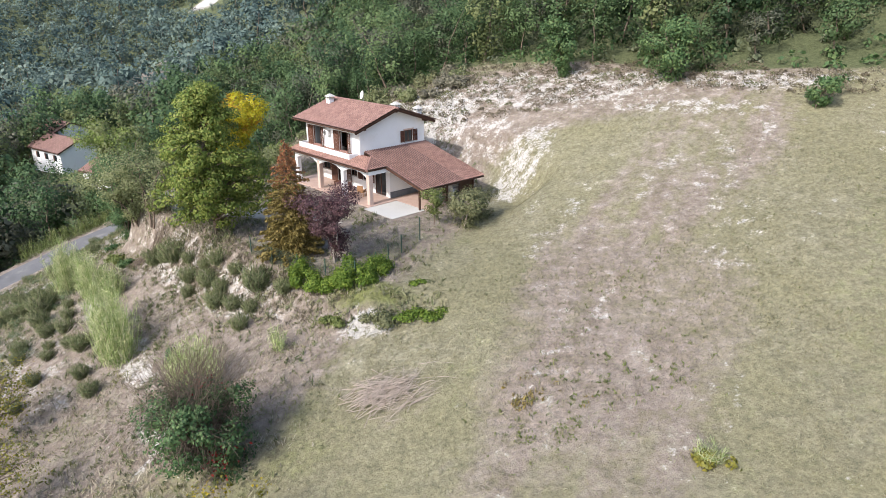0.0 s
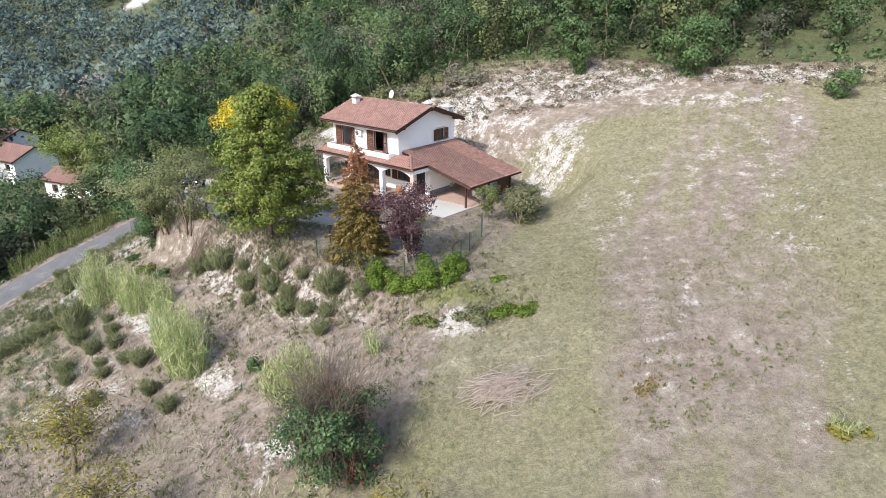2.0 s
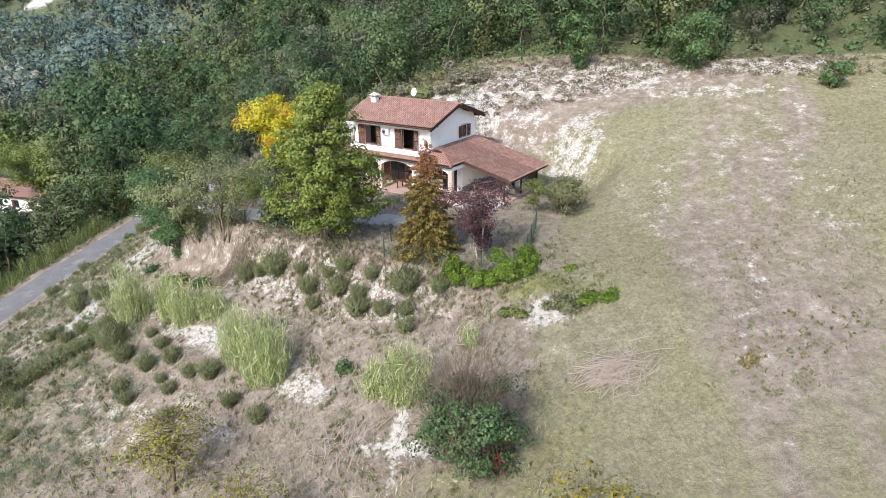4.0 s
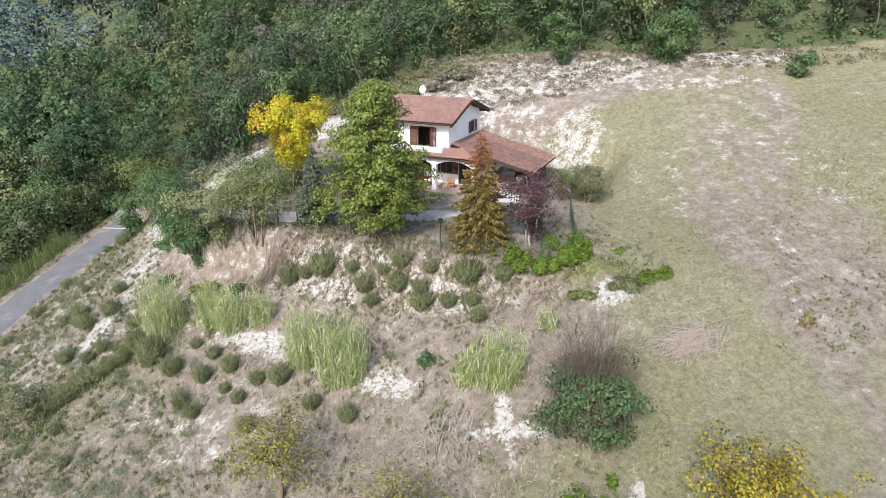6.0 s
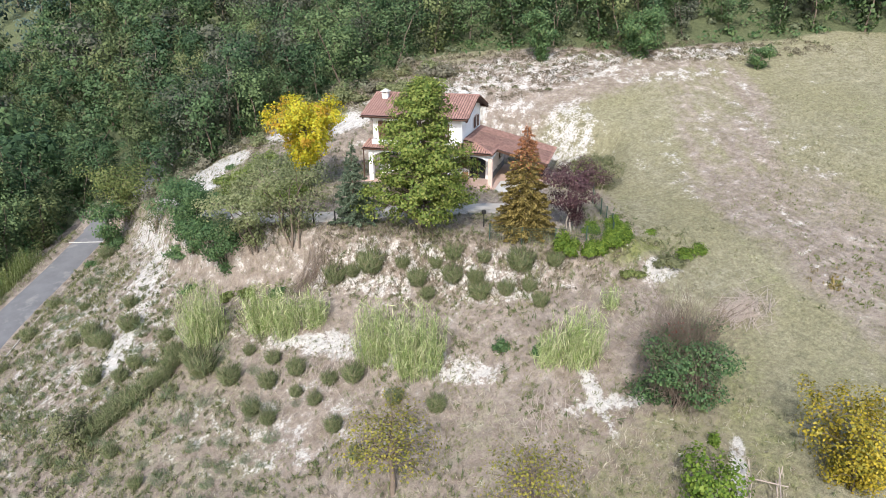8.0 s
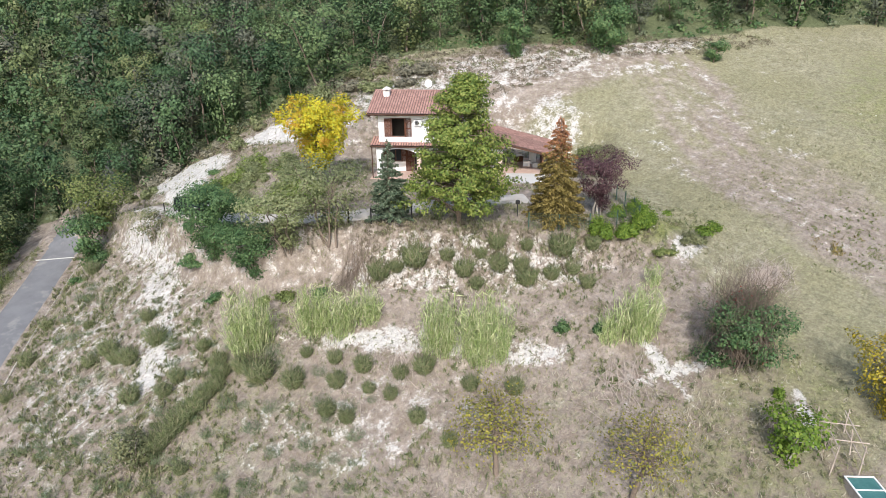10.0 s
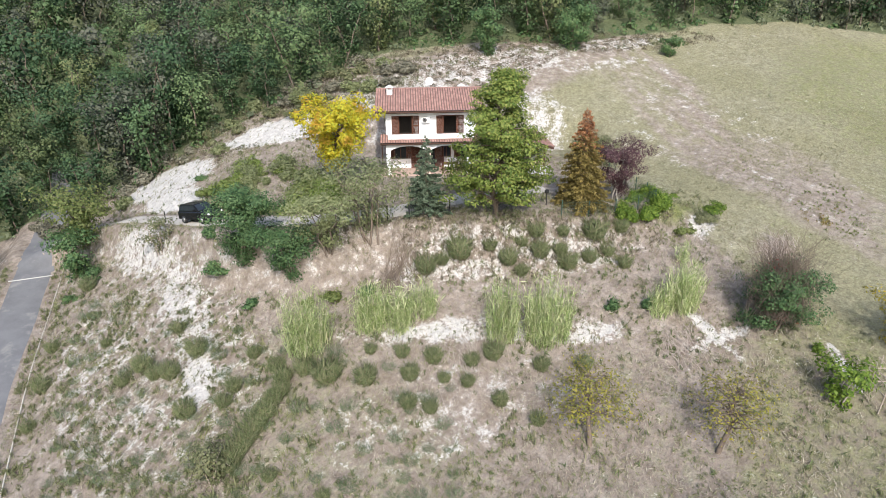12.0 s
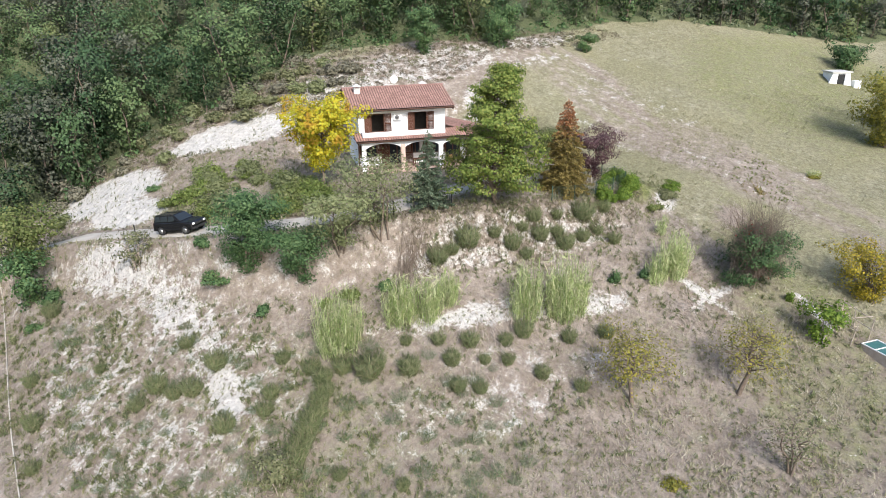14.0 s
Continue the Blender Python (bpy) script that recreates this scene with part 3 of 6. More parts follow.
def tiled(p, along, up, length, run, pitch_wave=0.24, course=0.36, trim=None):
    """A field of curved tiles: waves along the eave, a step at each course. trim(s, t) keeps what is inside."""
    p, along, up = np.array(p, float), np.array(along, float), np.array(up, float)
    along, up = along / np.linalg.norm(along), up / np.linalg.norm(up)
    nor = np.cross(along, up)
    nor *= np.sign(nor[2])
    ns = int(length / pitch_wave * 6)
    s = np.linspace(0, length, ns + 1)
    rows = int(math.ceil(run / course))
    t, h = [], []
    for k in range(rows):
        t += [k * course, min(run, (k + 1) * course)]
        h += [0.05, 0.0]
    t, h = np.array(t), np.array(h)
    wave = 0.085 * np.abs(np.sin(math.pi * s / pitch_wave)) ** 0.6
    v = p + s[:, None, None] * along + t[None, :, None] * up + (wave[:, None, None] + h[None, :, None]) * nor
    nt = len(t)
    i, j = np.meshgrid(np.arange(ns), np.arange(nt - 1), indexing="ij")
    f = np.stack([i * nt + j, (i + 1) * nt + j, (i + 1) * nt + j + 1, i * nt + j + 1], -1).reshape(-1, 4)
    # trough faces, which take the colour darkened for dirt and gap shadow
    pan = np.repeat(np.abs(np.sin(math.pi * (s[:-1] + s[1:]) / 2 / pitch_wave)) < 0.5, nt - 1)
    if trim:
        sm, tm = (s[:-1] + s[1:]) / 2, (t[:-1] + t[1:]) / 2
        keep = trim(sm[:, None], tm[None, :]).ravel()
        f, pan = f[keep], pan[keep]
    me = mesh_of("tiles", v.reshape(-1, 3), f, flat=False)
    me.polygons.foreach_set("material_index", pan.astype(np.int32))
    return me


def slab(corners, thick):
    """A board under a roof: four corners, thick downwards."""
    bm = bmesh.new()
    a = [bm.verts.new(c) for c in corners]
    b = [bm.verts.new((c[0], c[1], c[2] - thick)) for c in corners]
    bm.faces.new(a), bm.faces.new(b[::-1])
    n = len(a)
    for k in range(n):
        bm.faces.new((a[k], b[k], b[(k + 1) % n], a[(k + 1) % n]))
    bmesh.ops.recalc_face_normals(bm, faces=bm.faces[:])
    return bm


def wall_x(x0, x1, y, z0, z1, thick, holes, name, label=""):
    """A wall along x whose outside faces -y, with holes (x0, x1, z0, z1) cut through."""
    bm = bmesh.new()
    cx = sorted({x0, x1, *(v for h in holes for v in h[:2])})
    cz = sorted({z0, z1, *(v for h in holes for v in h[2:])})
    for a, b in zip(cx[:-1], cx[1:]):
        for c, d in zip(cz[:-1], cz[1:]):
            mx, mz = (a + b) / 2, (c + d) / 2
            if not any(h[0] < mx < h[1] and h[2] < mz < h[3] for h in holes):
                box(a, b, y, y + thick, c, d, bm=bm)
    bmesh.ops.remove_doubles(bm, verts=bm.verts[:], dist=0.001)
    return part(name, bm, M_PLASTER, house, label)


def shutter(x, y, z, w, h, turn, parent):
    """A louvred shutter leaf, hinged at x, y."""
    bm = bmesh.new()
    for a, b, c, d in ((0, 0.07, 0, h), (w - 0.07, w, 0, h), (0.07, w - 0.07, 0, 0.08), (0.07, w - 0.07, h - 0.08, h), (0.07, w - 0.07, h * 0.5 - 0.04, h * 0.5 + 0.04)):
        box(a, b, -0.02, 0.02, c, d, bm=bm)
    n = max(4, int(h / 0.09))
    for k in range(n):
        zz = 0.09 + (h - 0.18) * (k + 0.5) / n
        m = Matrix.Translation((w / 2, 0, zz)) @ Matrix.Rotation(radians(35), 4, "X") @ Matrix.Diagonal((w - 0.14, 0.012, 0.08, 1))
        bmesh.ops.create_cube(bm, size=1, matrix=m)
    ob = part("shutter", bm, M_WOOD, parent, "dark brown louvred shutter, open")
    ob.matrix_basis = pose(x, y, z, 0, 0, turn)
    return ob


def opening(name, x0, x1, y, z0, z1, facing=0, shutters=True, open_turn=8, label="dark wooden window with open shutters", glazed=True):
    """A framed window or door in a wall; local x along the wall, outside at -y."""
    w, h = x1 - x0, z1 - z0
    frame_ob = part(name, box(0, 0.07, 0.05, 0.13, 0, h), M_WOOD, house, label)
    frame_ob.matrix_basis = pose(*((x0, y, z0) if facing == 0 else (y, x0, z0)), 0, 0, facing)
    for nm, b in (("frame_side", (w - 0.07, w, 0.05, 0.13, 0, h)), ("frame_head", (0.07, w - 0.07, 0.05, 0.13, h - 0.07, h)), ("frame_bottom", (0.07, w - 0.07, 0.05, 0.13, 0, 0.06)), *((("mullion", (w / 2 - 0.04, w / 2 + 0.04, 0.06, 0.12, 0.06, h - 0.07)),) if glazed else ())):
        part(nm, box(*b, bevel=0.008), M_WOOD, frame_ob)
    if glazed:
        part("pane", box(0.07, w / 2 - 0.04, 0.085, 0.095, 0.06, h - 0.07), M_GLASS, frame_ob)
        part("pane", box(w / 2 + 0.04, w - 0.07, 0.085, 0.095, 0.06, h - 0.07), M_GLASS, frame_ob)
    part("sill", box(-0.08, w + 0.08, -0.06, 0.13, -0.06, 0.0, bevel=0.01), M_CONCRETE, frame_ob)
    if shutters:
        shutter(0, -0.03, 0, w / 2, h, 180 + open_turn, frame_ob)
        shutter(w, -0.03, 0, w / 2, h, -open_turn, frame_ob)
    return frame_ob


# lower storey
LOW = 3.02
wall_x(-9.2, 1.8, 2.0, 0.0, LOW, 0.3, [(-8.5, -7.3, 1.0, 2.2), (-6.1, -4.5, 0.1, 2.3), (-3.9, -3.0, 1.1, 2.2), (-2.1, -0.9, 1.0, 2.2), (-0.3, 1.25, 0.1, 2.35)], "front_wall")
opening("window", -8.5, -7.3, 2.0, 1.0, 2.2, open_turn=4)
opening("french_door", -6.1, -4.5, 2.0, 0.1, 2.3, open_turn=10, label="dark wooden double door with open shutters")
opening("window", -3.9, -3.0, 2.0, 1.1, 2.2, shutters=False)
opening("window", -2.1, -0.9, 2.0, 1.0, 2.2, open_turn=6)
opening("french_door", -0.3, 1.25, 2.0, 0.1, 2.35, open_turn=3, shutters=False, label="dark brown closed wooden double door")


def wall_y(x0, x1, y0, y1, z0, z1, hole):
    """Pieces of a wall along y round one opening (y0, y1, z0, z1)."""
    bm = bmesh.new()
    a, b, c, d = hole
    for p, q, u, v in ((y0, a, z0, z1), (b, y1, z0, z1), (a, b, z0, c), (a, b, d, z1)):
        box(x0, x1, p, q, u, v, bm=bm)
    return bm


part("side_wall", wall_y(1.5, 1.8, 2.302, 8.2, 0, LOW, (5.6, 6.7, 1.25, 1.95)), M_PLASTER, house)
part("rear_wall", box(-9.2, 1.5, 7.9, 8.2, 0, LOW), M_PLASTER, house)
part("west_wall", box(-9.2, -8.9, 2.302, 7.9, 0, LOW), M_PLASTER, house)
part("plinth", box(1.802, 1.84, 2.0, 8.2, 0, 0.6, bevel=0.01), M_PLINTH, house, "dark grey plinth band")
part("vent_grille", box(1.842, 1.87, 4.6, 5.1, 0.42, 0.78, bevel=0.01), M_GREY, house)
part("upper_floor", box(-8.9, 1.5, 2.302, 7.9, LOW - 0.25, LOW - 0.01), M_CONCRETE, house)
# added dark sheet behind the openings, in place of the lower rooms' shade
part("inner_room", box(-8.8, 1.4, 2.9, 3.0, 0.05, LOW - 0.3), M_ROOM_SHADE, house)
opening("window", 5.6, 6.7, 1.8, 1.25, 1.95, facing=90, shutters=False)

# upper storey and its balcony
UZ0, UZ1 = 3.35, 5.75
wall_x(-9.2, -0.7, 0.8, 2.99, UZ1 + 0.18, 0.3, [(-8.0, -6.7, UZ0 + 0.15, 5.35), (-3.8, -2.5, UZ0 + 0.15, 5.35)], "upper_front_wall")
opening("balcony_door", -8.0, -6.7, 0.8, UZ0 + 0.15, 5.35, open_turn=14, label="open dark wooden french door with shutters", glazed=False)
opening("balcony_door", -3.8, -2.5, 0.8, UZ0 + 0.15, 5.35, open_turn=14, label="open dark wooden french door with shutters", glazed=False)
part("upper_rear_wall", box(-9.2, -0.7, 7.9, 8.2, LOW, UZ1 + 0.18), M_PLASTER, house)
RIDGE = 7.32
for name, x0, x1 in (("gable_wall_east", -1.0, -0.7), ("gable_wall_west", -9.2, -8.9)):
    part(name, wall_y(x0, x1, 1.102, 7.898, LOW, 5.3, (5.8, 6.8, 4.1, 5.15)), M_PLASTER, house)
    bm = bmesh.new()
    pts = [(1.102, 5.3), (7.898, 5.3), (7.898, UZ1 + 0.18), (4.5, RIDGE - 0.14), (1.102, UZ1 + 0.18)]
    a = [bm.verts.new((x0, y, z)) for y, z in pts]
    b = [bm.verts.new((x1, y, z)) for y, z in pts]
    bm.faces.new(a), bm.faces.new(b[::-1])
    for k in range(5):
        bm.faces.new((a[k], b[k], b[(k + 1) % 5], a[(k + 1) % 5]))
    bmesh.ops.recalc_face_normals(bm, faces=bm.faces[:])
    part("gable_top", bm, M_PLASTER, house)
opening("window", 5.8, 6.8, -0.7, 4.1, 5.15, facing=90, open_turn=5)
part("window_lintel", box(-0.698, -0.66, 5.7, 6.9, 5.16, 5.28), M_PILLAR, house, "pink brick lintel")
# the same sheet upstairs, painting the shade behind the balcony doors
part("inner_room", box(-8.8, -1.1, 2.6, 2.7, UZ0, UZ1), M_ROOM_SHADE, house)
part("balcony_slab", box(-9.0, -0.95, -0.2, 0.8, UZ0 - 0.2, UZ0 + 0.1, bevel=0.02), M_PLASTER, house)
part("balcony_parapet", box(-9.0, -0.95, -0.2, -0.05, UZ0 + 0.1, UZ0 + 0.42, bevel=0.02), M_PLASTER, house, "low white balcony parapet")
part("balcony_end", box(-1.1, -0.95, -0.05, 0.798, UZ0 + 0.1, UZ0 + 0.42, bevel=0.02), M_PLASTER, house)
part("balcony_end", box(-9.0, -8.85, -0.05, 0.798, UZ0 + 0.1, UZ0 + 0.42, bevel=0.02), M_PLASTER, house)
ac = part("air_conditioner", box(-5.85, -5.05, 0.47, 0.77, 4.72, 5.26, bevel=0.03), M_WHITE, house, "white air conditioner unit on the wall")
bm = bmesh.new()
bmesh.ops.create_cone(bm, cap_ends=True, segments=24, radius1=0.2, radius2=0.2, depth=0.02, matrix=Matrix.Translation((-5.54, 0.462, 4.99)) @ Matrix.Rotation(radians(90), 4, "X"))
part("fan_opening", bm, M_RUBBER, ac, "dark round fan opening")
part("fan_grille", tubes([([(-5.54 + r * math.cos(k), 0.44, 4.99 + r * math.sin(k)) for k in np.linspace(0, 6.3, 24)], [0.01] * 24) for r in (0.08, 0.14, 0.2)], 5), M_GREY, ac)

# main roof, gabled, ridge along x
EAVE, HALF = 5.8, 4.5
rise = (RIDGE - EAVE) / HALF
main = part("main_roof", slab([(-10.1, 0.0, EAVE), (0.0, 0.0, EAVE), (0.0, HALF, RIDGE), (-10.1, HALF, RIDGE)], 0.12), M_BEAM, house, "terracotta tiled gable roof with dark timber eaves")
part("rear_slope", slab([(-10.1, 2 * HALF, EAVE), (-10.1, HALF, RIDGE), (0.0, HALF, RIDGE), (0.0, 2 * HALF, EAVE)], 0.12), M_BEAM, main)
run = math.hypot(HALF, RIDGE - EAVE)
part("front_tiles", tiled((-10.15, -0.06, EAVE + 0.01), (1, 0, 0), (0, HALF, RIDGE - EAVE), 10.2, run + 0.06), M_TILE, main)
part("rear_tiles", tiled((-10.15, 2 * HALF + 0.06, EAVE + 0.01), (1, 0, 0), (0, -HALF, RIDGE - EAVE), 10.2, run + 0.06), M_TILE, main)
bm = bmesh.new()
for k in range(30):
    x = -10.1 + k * 0.34
    bmesh.ops.create_cone(bm, cap_ends=True, segments=10, radius1=0.13, radius2=0.105, depth=0.38, matrix=Matrix.Translation((x + 0.17, HALF, RIDGE + 0.03)) @ Matrix.Rotation(radians(90), 4, "Y"))
part("ridge_tiles", bm, M_TILE, main)
for x in (-9.9, -0.14):
    for y0, y1 in ((0.0, HALF), (2 * HALF, HALF)):
        part("verge_board", slab([(x - 0.06, y0, EAVE + 0.03), (x + 0.1, y0, EAVE + 0.03), (x + 0.1, y1, RIDGE + 0.03), (x - 0.06, y1, RIDGE + 0.03)], 0.26), M_BEAM, main)
for y, z in ((1.0, EAVE + rise - 0.13), (4.5, RIDGE - 0.15), (8.0, EAVE + rise - 0.13)):
    part("purlin", box(-0.695, -0.05, y - 0.09, y + 0.09, z - 0.2, z, bevel=0.01), M_BEAM, main)
part("gutter", tubes([([(-10.1, -0.12, EAVE - 0.02), (0.0, -0.12, EAVE - 0.02)], [0.065, 0.065])], 8), M_BEAM, main)


def chimney(x, y, z, h, cap):
    c = part("chimney", box(x - 0.27, x + 0.27, y - 0.27, y + 0.27, z - 0.5, z + h, bevel=0.02), M_PLASTER, house, "white chimney with a tiled cap")
    part("chimney_collar", box(x - 0.33, x + 0.33, y - 0.33, y + 0.33, z + h, z + h + 0.07, bevel=0.015), M_CONCRETE, c)
    for dx in (-0.22, 0.22):
        for dy in (-0.22, 0.22):
            part("chimney_post", box(x + dx - 0.05, x + dx + 0.05, y + dy - 0.05, y + dy + 0.05, z + h + 0.07, z + h + 0.24), M_CONCRETE, c)
    bm = bmesh.new()
    bmesh.ops.create_cone(bm, cap_ends=True, segments=4, radius1=0.58, radius2=0.08, depth=0.24, matrix=Matrix.Translation((x, y, z + h + 0.36)) @ Matrix.Rotation(radians(45), 4, "Z"))
    part("chimney_cap", bm, cap, c)


chimney(-8.8, 3.4, 6.95, 0.45, M_CONCRETE)
chimney(-1.7, 5.7, 6.9, 0.25, M_CONCRETE)
chimney(-0.9, 7.6, 6.3, 0.4, M_CONCRETE)
bm = bmesh.new()
bmesh.ops.create_uvsphere(bm, u_segments=20, v_segments=10, radius=0.9)
bmesh.ops.delete(bm, geom=[v for v in bm.verts if v.co.z > -0.72], context="VERTS")
bmesh.ops.translate(bm, verts=bm.verts[:], vec=(0, 0, 0.8))
dish = part("satellite_dish", bm, M_WHITE, house, "white satellite dish on a mast")
dish.matrix_basis = pose(-4.9, 4.35, 8.05, 75, 0, -15) @ Matrix.Scale(0.72, 4)
part("dish_mast", rod((-4.9, 4.45, 7.2), (-4.9, 4.45, 8.05), 0.03), M_GREY, house)

# porch roof round the front and the side, running out over the carport
PE, PS = 3.05, 0.245
hipx, hipy, wx, wy = 2.45, -0.9, -0.7, 0.0
ftop = PE + PS * 2.0
carx = 7.0
carz = PE - PS * (carx - hipx)
apron = part("porch_roof", slab([(-9.7, hipy, PE), (hipx, hipy, PE), (hipx - 2.0, hipy + 2.0, ftop), (-9.7, hipy + 2.0, ftop)], 0.1), M_BEAM, house, "orange terracotta tiled porch roof")
part("side_slope", slab([(hipx, hipy, PE), (hipx, 1.2, PE), (wx, 1.2, PE + PS * (hipx - wx)), (wx, hipy + hipx - wx, PE + PS * (hipx - wx))], 0.1), M_BEAM, apron)
part("carport_slope", slab([(carx, 1.2, carz), (carx, 8.3, carz), (wx, 8.3, PE + PS * (hipx - wx)), (wx, 1.2, PE + PS * (hipx - wx))], 0.1), M_BEAM, apron)
k = math.hypot(1, PS)
part("front_tiles", tiled((-9.75, hipy - 0.05, PE + 0.01), (1, 0, 0), (0, 1, PS), 12.2, 2.0 * k, trim=lambda s, t: s < 12.2 - t / k - 0.02), M_TILE_LOW, apron)
part("side_tiles", tiled((hipx + 0.05, hipy, PE + 0.01), (0, 1, 0), (-1, 0, PS), 2.1, (hipx - wx) * k, trim=lambda s, t: s > t / k - 0.02), M_TILE_LOW, apron)
part("carport_tiles", tiled((carx + 0.06, 1.2, carz + 0.01), (0, 1, 0), (-1, 0, PS), 7.15, (carx - wx) * k), M_TILE_LOW, apron)
bm = bmesh.new()
for n in range(9):
    q = (n + 0.5) * 0.33
    p = Vector((hipx - q * 0.7, hipy + q * 0.7, PE + PS * q * 0.7 + 0.06))
    bmesh.ops.create_cone(bm, cap_ends=True, segments=10, radius1=0.12, radius2=0.1, depth=0.37, matrix=Matrix.Translation(p) @ Vector((-0.7, 0.7, PS * 0.7)).to_track_quat("Z", "Y").to_matrix().to_4x4())
part("hip_tiles", bm, M_TILE_LOW, apron)
part("gutter", tubes([([(-9.7, hipy - 0.1, PE - 0.03), (hipx, hipy - 0.1, PE - 0.03)], [0.06, 0.06])], 8), M_BEAM, apron)
part("carport_beam", box(6.05, 6.25, 1.35, 8.1, carz - 0.08, carz + 0.1), M_BEAM, apron)
part("verge_board", slab([(hipx, 1.12, PE + 0.04), (hipx, 1.2, PE + 0.04), (carx, 1.2, carz + 0.04), (carx, 1.12, carz + 0.04)], 0.2), M_BEAM, apron)
for y in (1.6, 4.7, 7.8):
    part("carport_post", box(6.08, 6.22, y - 0.07, y + 0.07, -0.1, carz - 0.08, bevel=0.01), M_BEAM, house, "dark timber carport post")

# porch arcade: pillars, arched beam, floor
for x in (-9.0, -5.25, -1.5, 2.2):
    part("pillar", box(x - 0.2, x + 0.2, -0.65, -0.25, 0.02, 2.62, bevel=0.02), M_PILLAR if x in (-5.25, 2.2) else M_PLASTER, house, "pinkish square porch pillar" if x in (-5.25, 2.2) else "white square porch pillar")
for a, b in ((-9.0, -5.25), (-5.25, -1.5), (-1.5, 2.2)):
    x0, x1 = a + 0.2, b - 0.2
    arch = [(x0 + (x1 - x0) * q, 2.35 + 0.42 * math.sin(math.pi * q) ** 0.7) for q in np.linspace(0, 1, 15)]
    part("arch", prism([(x0, 2.95), *arch, (x1, 2.95)], -0.62, -0.32), M_PLASTER, house, "white plastered arch")
for x in (-9.0, -5.25, -1.5, 2.2):
    part("pillar_head", box(x - 0.2, x + 0.2, -0.62, -0.32, 2.622, 2.95), M_PLASTER, house)
part("side_arch", box(2.06, 2.34, -0.318, 1.998, 2.6, 2.95), M_PLASTER, house)
part("porch_floor", box(-9.8, 2.7, -1.0, 1.998, -0.15, 0.08, bevel=0.01), M_FLOOR, house, "pink terracotta tiled porch floor")
part("carport_floor", box(1.842, 6.5, 1.998, 8.2, -0.15, 0.05, bevel=0.01), M_FLOOR, house, "pink terracotta tiled carport floor")
part("forecourt_slab", prism([(0, 0), (1, 0), (1, 1), (0, 1)], 0, 1), M_CONCRETE, house, "pale concrete slab").matrix_basis = Matrix.Translation((2.72, -1.5, -0.15)) @ Matrix.Diagonal((3.7, 3.45, 0.19, 1))
part("porch_step", box(-9.8, 2.7, -1.35, -1.002, -0.18, -0.02, bevel=0.01), M_CONCRETE, house)
part("drainpipe", rod((-9.55, -0.95, 0.0), (-9.55, -0.95, 3.0), 0.05), M_BEAM, house)
part("ceiling", box(-9.6, 1.75, -0.3, 1.99, 2.955, 2.985), M_BEAM, house)

# ---------------------------------------------------------------- trees


def limb_path(rng, start, end, n=5, bend=0.15):
    start, end = np.array(start, float), np.array(end, float)
    t = np.linspace(0, 1, n)[:, None]
    span = np.linalg.norm(end - start)
    w = rng.normal(size=(n, 3)) * bend * span * 0.25 * np.sin(np.linspace(0, math.pi, n))[:, None]
    p = start + (end - start) * t + w
    p[:, 2] += 0.12 * span * np.sin(np.linspace(0, math.pi, n))
    return p


